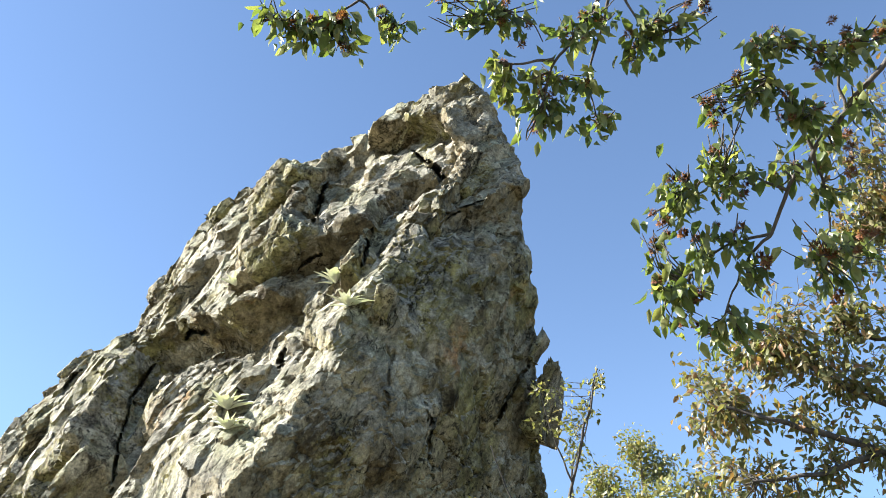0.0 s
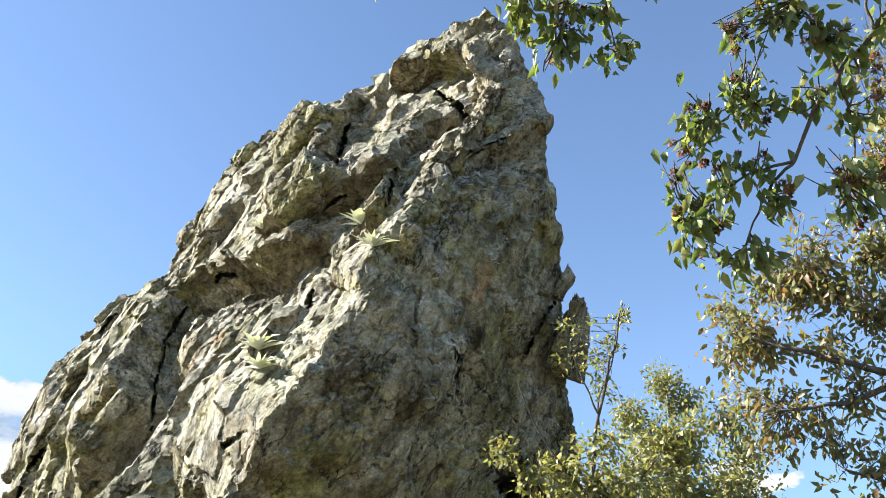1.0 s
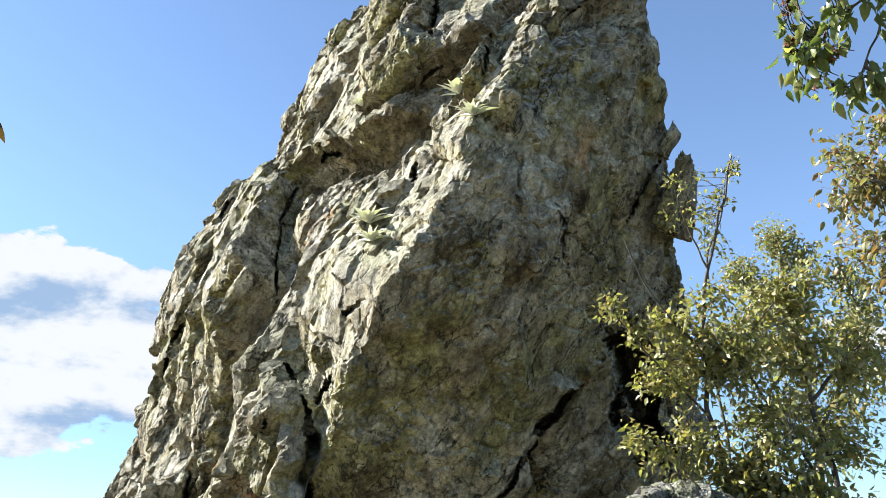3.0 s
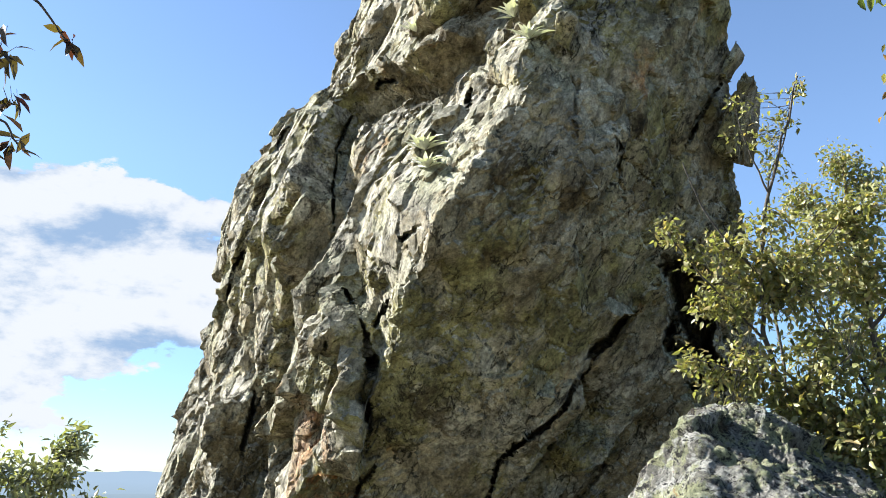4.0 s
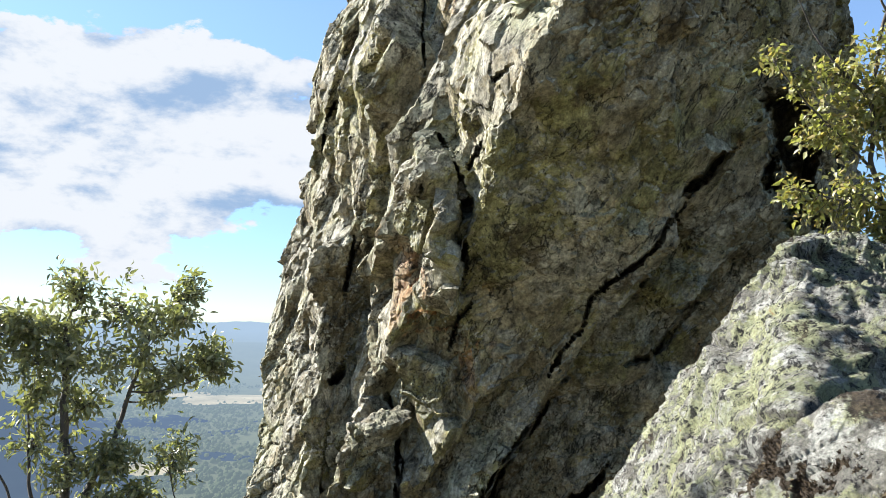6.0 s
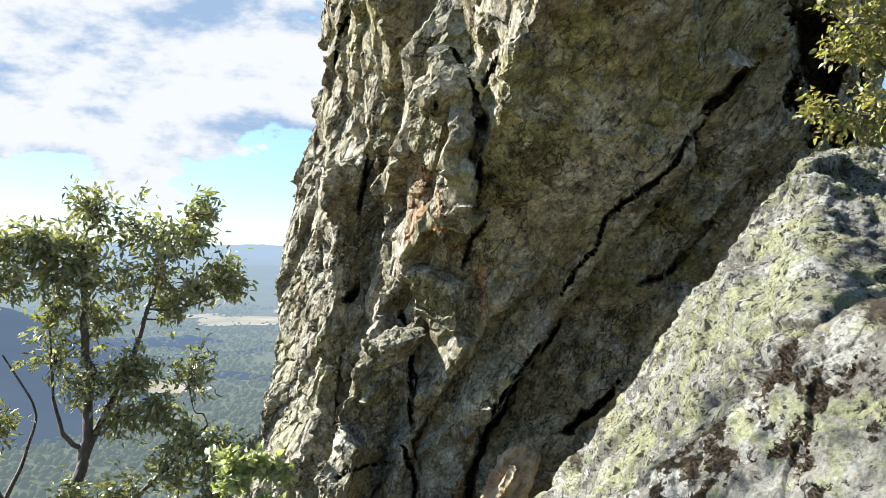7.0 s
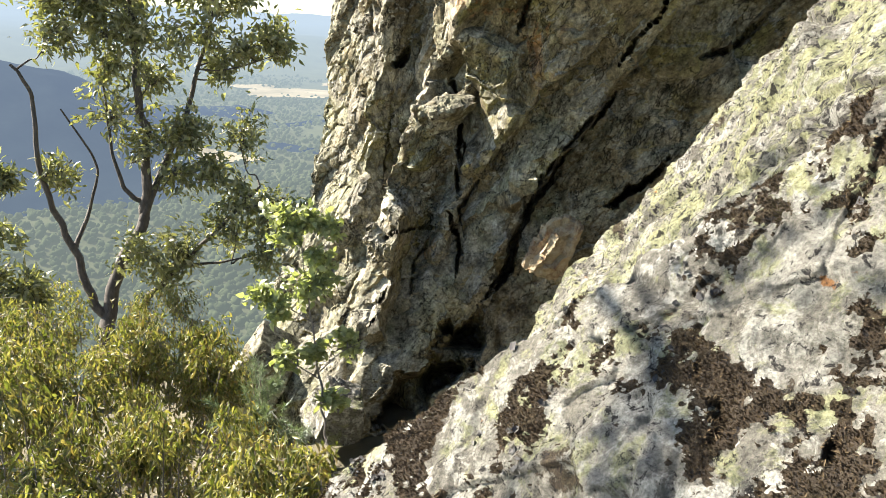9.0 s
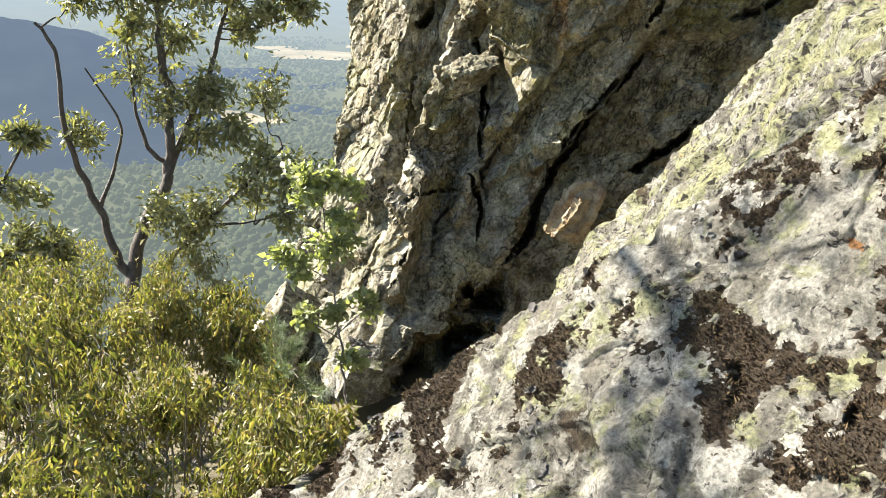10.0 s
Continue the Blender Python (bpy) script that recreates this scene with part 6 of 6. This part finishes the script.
def build_near_branch(label, limbs, clumps, seed, singles, per_twig, seeds_each):
    """A branch close by, whose leaves and seed clusters can be told apart."""
    rng = np.random.default_rng(seed)
    base = np.array(limbs[0][2][0])
    tree = thing("tree", label, "tree", base)
    lines = []
    for r0, r1, pts in limbs:
        bent = spread(np.array(pts), 3 * len(pts))
        bent[1:-1] += rng.normal(size=(len(bent) - 2, 3)) * 0.0015
        slim = 0.5 if r0 < 0.02 else 1.0
        v, f, line = tube(bent, r0 * slim, r1 * slim, 7)
        lines.append(line)
        part("trunk" if r0 > 0.08 else "branch", mesh_of("branch", v - base, f, BARK, smooth=True), tree)
    tw = twigs_to(clumps, lines, rng, 7, -0.12)
    v, f = join([tube(t, 0.0022, 0.0009, 4)[:2] for t in tw])
    tagged(part("twigwork", mesh_of("twigwork", v - base, f, BARK, smooth=True), tree), kind="stuff")
    at, way, face = leaves_on(tw, per_twig, rng, 1.5, 0.012, 0.1)
    order = rng.permutation(len(at))
    at, way, face = at[order], way[order], face[order]
    kinds = [mesh_of("leaf", leaf_points(s, fo, cu) * 0.030, LEAF_FACES, LEAF_HORNBEAM, smooth=True) for s, fo, cu in ((0.48, 0.4, 0.2), (0.36, 0.9, 0.35), (0.55, 0.2, 0.1))]
    m = basis(way, face)
    for k in range(min(singles, len(at))):
        ob = part("leaf", kinds[k % 3], tree)
        ob.matrix_local = Matrix.LocRotScale(at[k] - base, Matrix(m[k].tolist()).to_quaternion(), Vector((1, 1, 1)) * rng.uniform(0.7, 1.25))
    if len(at) > singles:
        v, f = leaves(at[singles:], way[singles:], face[singles:], 0.030, 0.46, rng, 0.5)
        tagged(part("foliage", mesh_of("foliage", v - base, f, LEAF_HORNBEAM, smooth=True), tree), kind="stuff")
    # papery brown seed clusters: balls of small bracts
    d = rng.normal(size=(46, 3))
    d /= np.linalg.norm(d, axis=1, keepdims=True)
    v, f = leaves(d * 0.004, d, np.cross(d, (0.3, 0.5, 0.8)), 0.0085, 0.8, rng, 0.3, -0.2)
    ball = mesh_of("seed_head", v, f, SEEDS, smooth=True)
    for *c, r in clumps:
        for k in range(seeds_each):
            d = rng.normal(size=3)
            ob = part("seed_head", ball, tree, "papery orange-brown seed cluster")
            ob.location = np.array(c) + d / np.linalg.norm(d) * r * rng.random() - base
            ob.scale = Vector((1, 1, 1)) * rng.uniform(0.7, 1.0)
    return tree


HORNBEAM = [(0.09, 0.05, [(2.3, 0.5, -0.3), (2.2, 0.6, 1.2), (1.9, 0.75, 2.4), (1.6, 0.85, 3.2)]), (0.03, 0.012, [(1.75, 0.80, 2.9), (1.1, 0.82, 3.1), (0.39, 0.86, 2.96)]), (0.03, 0.010, [(1.1, 0.82, 3.1), (0.5, 0.84, 3.15), (0.05, 0.86, 2.95)]), (0.035, 0.022, [(1.95, 0.72, 2.3), (1.5, 0.9, 2.95), (NEAR_LIMBS[0][2][0])])]
build_near_branch("hornbeam with overhanging boughs of green leaves and orange-brown seed clusters", HORNBEAM + OVERHEAD_LIMBS + NEAR_LIMBS, OVERHEAD_CLUMPS + NEAR_CLUMPS + NEAR_CLUMPS_LOW, 11, 300, 5, 3)
build_tree("tree", "hornbeam tree turning brown with dry seed clusters", "tree", BROWN_LIMBS, BROWN_CLUMPS + BROWN_CLUMPS_HIGH, LEAF_AUTUMN, BARK, 13, 14, 13, 0.038, 0.44, 0.8, -0.04, 0.002, 0.03)
build_tree("tree", "slender yellow-green sapling growing beside the spire", "tree", drawn_limbs(SAPLING_LIMBS), drawn_in(SAPLING_CLUMPS[8:]), LEAF_SHRUB, BARK, 14, 9, 13, 0.046, 0.48, 0.3, 0.04, 0.0025, 0.04)
bushy = [(0.026, 0.008, [(1.75, 5.75, 0.9), (1.62, 5.60, 1.8), (1.50, 5.50, 2.5), (1.45, 5.40, 3.2)]), (0.014, 0.004, [(1.62, 5.60, 1.8), (1.30, 5.40, 2.3), (1.05, 5.35, 2.8)]), (0.014, 0.004, [(1.50, 5.50, 2.5), (1.80, 5.55, 2.8), (2.05, 5.60, 3.0)])]
build_tree("tree", "bushy young hornbeam with yellow-green leaves beside the spire", "tree", drawn_limbs(bushy), drawn_in(SAPLING_SPREAD), LEAF_SHRUB, BARK, 24, 17, 15, 0.05, 0.48, 0.3, 0.04, 0.0025, 0.04)
build_tree("tree", "thin wispy young tree with a few small leaves", "tree", drawn_limbs([(0.014, 0.003, [(1.15, 5.75, 1.0), (0.95, 5.6, 2.2), (0.93, 5.3, 3.3), (1.08, 4.75, 3.9)])]), drawn_in(SAPLING_WISPS), LEAF_SHRUB, BARK, 15, 9, 7, 0.035, 0.5, 0.1, 0.05, 0.002, 0.015)
shrub_stem = [(0.015, 0.006, [(1.35, 5.2, 0.9), (1.3, 5.05, 1.3), (1.25, 4.95, 1.7)])]
build_tree("shrub", "dense yellow-green shrub behind the boulder", "shrub", shrub_stem, RIGHT_SHRUB, LEAF_SHRUB, BARK, 16, 22, 22, 0.05, 0.52, 0.2, 0.05, 0.003, 0.03, first="stem")
build_tree("tree", "bushy tree with many small olive-yellow autumn leaves", "tree", GREY_LIMBS, GREY_TREE, LEAF_OLIVE, GREY_BARK, 17, 26, 26, 0.065, 0.5, 0.3, 0.02, 0.004, 0.10)
build_tree("tree", "forked dark-barked ash tree on the slope", "tree", ASH_LIMBS, ASH_CLUMPS + ASH_CLUMPS_LOW, LEAF_ASH, BARK, 18, 20, 18, 0.125, 0.36, 0.3, 0.03, 0.006, 0.075, boughs=True)
build_tree("tree", "leafy tree on the slope, partly hidden", "tree", LEFT_LIMBS, LEFT_CLUMPS, LEAF_ASH, BARK, 19, 12, 16, 0.11, 0.34, 0.1, 0.05, 0.006, 0.04)
dry_trunk = [(0.03, 0.012, [(-3.0, 0.9, -2.6), (-2.9, 0.9, 0.4), (-2.4, 1.1, 2.0), DRY_LIMBS[0][2][0]]), (0.008, 0.004, [(-2.4, 1.1, 2.0), (-2.0, 1.3, 2.6), DRY_LIMBS[3][2][0]])]
build_tree("tree", "small tree with drooping twigs and curled dark red leaves", "tree", dry_trunk + DRY_LIMBS, DRY_CLUMPS, LEAF_DRY, BARK, 20, 3, 3, 0.05, 0.34, 1.3, -0.1, 0.0014, 0.006)
build_tree("tree", "young oak with pale green lobed leaves before the rock", "tree", OAK_LIMBS, OAK_CLUMPS, LEAF_OAK, GREY_BARK, 21, 9, 16, 0.075, 0.6, 0.0, 0.08, 0.003, 0.03)
# a taller tree whose crown stands between the sun and the boulders
shade_at = np.array((-0.3, 1.9, 0.5)) + np.array(SUN_FROM) * 6.5
rng = np.random.default_rng(3)
side_way = np.cross(np.array(SUN_FROM), (0, 0, 1))
side_way /= np.linalg.norm(side_way)
rise_way = np.cross(side_way, np.array(SUN_FROM))
crown = [tuple(shade_at + side_way * a + rise_way * b + rng.normal(size=3) * 0.15) + (0.35,) for a, b in [(0.1, -0.5), (0.6, -0.2), (-0.5, -0.7), (0.0, 0.4), (-1.0, -0.4), (0.7, 0.6)]]
foot = shade_at * (1, 1, 0) + np.array((-2.8, -0.5, 0))
foot[2] = float(ground_height(foot[0], foot[1])) - 0.1
tall = [(0.12, 0.05, [tuple(foot), tuple(foot * 0.6 + shade_at * 0.4 + np.array((-1.2, 0.6, 0))), tuple(shade_at + np.array((-0.9, 0.6, 0.4)))]), (0.04, 0.01, [tuple(shade_at + np.array((-0.9, 0.6, 0.4))), tuple(shade_at), tuple(shade_at + side_way * 1.2)])]
build_tree("tree", "tall leafy tree that dapples the boulders with shade", "tree", tall, crown, LEAF_ASH, BARK, 22, 9, 9, 0.085, 0.45, 0.1, 0.05, 0.006, 0.05)


# ---- shrubs on the slope ----
def build_shrub(label, centre, radius, seed, leaf, size, slim, hang, count):
    rng = np.random.default_rng(seed)
    c = np.array(centre)
    z = float(ground_height(c[0], c[1])) - 0.05
    base = np.array((c[0], c[1], min(z, c[2] - radius * 0.7)))
    shrub = thing("shrub", label, "shrub", base, "scrub on the slope")
    lines = []
    for k in range(6):
        d = rng.normal(size=3) * (1, 1, 0.4)
        top = c + d / np.linalg.norm(d) * radius * 0.65 + np.array((0, 0, 0.25 * radius))
        pts = np.array([base + rng.normal(size=3) * (0.05, 0.05, 0), base * 0.5 + top * 0.5 + rng.normal(size=3) * 0.08, top])
        v, f, line = tube(pts, 0.012, 0.004, 5)
        lines.append(line)
        part("stem", mesh_of("stem", v - base, f, GREY_BARK, smooth=True), shrub)
    clumps = []
    for k in range(22):
        d = rng.normal(size=3)
        d = d / np.linalg.norm(d) * (1, 1, 0.85)
        clumps.append((*(c + d * radius * rng.uniform(0.45, 1.0)), radius * 0.32))
    tw = twigs_to(clumps, lines, rng, 5, 0.10)
    v, f = join([tube(t, 0.003, 0.001, 4)[:2] for t in tw])
    tagged(part("twigwork", mesh_of("twigwork", v - base, f, GREY_BARK, smooth=True), shrub), kind="stuff")
    at, way, face = leaves_on(tw, max(3, count // len(tw)), rng, hang, 0.03, 0.25)
    v, f = leaves(at, way, face, size, slim, rng, 0.5, 0.35)
    tagged(part("foliage", mesh_of("foliage", v - base, f, leaf, smooth=True), shrub), kind="stuff")


for k, (x, y, z, r) in enumerate(SHRUBS + MORE_SHRUBS):
    build_shrub("scrubby shrub with hanging yellow-green leaves", (x, y, z), r * 1.35, 100 + k, LEAF_YELLOW, 0.066, 0.29, 1.5, 2500)


def build_pine(tips, seed):
    rng = np.random.default_rng(seed)
    top = np.array(tips[0][:3])
    base = np.array((top[0], top[1], float(ground_height(top[0], top[1])) - 0.05))
    pine = thing("pine_sapling", "small blue-green pine sapling among the shrubs", "pine", base)
    v, f, line = tube(np.array([base, base * 0.5 + top * 0.5 + (0.03, 0, 0), top + (0, 0, 0.15)]), 0.014, 0.006, 6)
    part("trunk", mesh_of("trunk", v - base, f, GREY_BARK, smooth=True), pine)
    vs, fs = [], []
    for *c, r in tips:
        for k in range(6):
            d = rng.normal(size=3) * (1, 1, 0.6) + (0, 0, 0.5)
            tip = np.array(c) + d / np.linalg.norm(d) * r
            start = line[int(len(line) * rng.uniform(0.45, 0.9))]
            vs_, fs_, shoot = tube(np.array([start, (start + tip) / 2 - (0, 0, 0.03), tip]), 0.005, 0.003, 5)
            part("shoot", mesh_of("shoot", vs_ - base, fs_, GREY_BARK, smooth=True), pine)
            for j in range(180):
                at = shoot[int(len(shoot) * rng.uniform(0.45, 0.999))]
                w = shoot[-1] - shoot[-3]
                w = w / np.linalg.norm(w) * 0.9 + rng.normal(size=3) * 0.55
                w /= np.linalg.norm(w)
                s = np.cross(w, rng.normal(size=3))
                s /= np.linalg.norm(s)
                n = 0.11 * rng.uniform(0.7, 1.1)
                vs.append(np.array([at - s * 0.002, at + s * 0.002, at + w * n]))
                fs.append(np.array([(0, 1, 2)]))
    v, f = join(list(zip(vs, fs)))
    tagged(part("needles", mesh_of("needles", v - base, f, NEEDLES), pine), kind="stuff")


build_pine(PINE, 31)


# ---- mulleins on the spire ----
def build_mullein(centre, size, seed, count=17):
    rng = np.random.default_rng(seed)
    plant = thing("mullein", "pale woolly mullein rosette rooted in a crack of the spire", "plant", centre, "mulleins on the spire")
    kinds = [mesh_of("leaf", leaf_points(s, 0.5, c), LEAF_FACES, LEAF_WOOLLY, smooth=True) for s, c in ((0.34, 0.2), (0.28, 0.05), (0.38, 0.4))]
    out = np.array((-0.25, -0.45, 0.85))
    for k in range(count):
        a = k * 2.4
        lift = 0.35 + 1.3 * k / count
        d = np.array((math.cos(a), math.sin(a), 0.0)) + out * lift
        m = basis(d[None], out[None] - d[None] * 0.3)[0]
        ob = part("leaf", kinds[k % 3], plant)
        ob.matrix_local = Matrix.LocRotScale(Vector(out * 0.02), Matrix(m.tolist()).to_quaternion(), Vector((1, 1, 1)) * size * rng.uniform(0.75, 1.1) * (1.1 - 0.5 * k / count))


for k, (x, y, z, s) in enumerate([(-0.71, 5.19, 4.84, 0.17), (-0.58, 5.03, 4.55, 0.14), (-1.46, 5.46, 3.95, 0.18), (-1.70, 6.02, 5.32, 0.16), (-1.42, 5.40, 3.78, 0.14)]):
    build_mullein(tuple(on_spire((x, y, z))[0]), 1.3 * s, 40 + k)
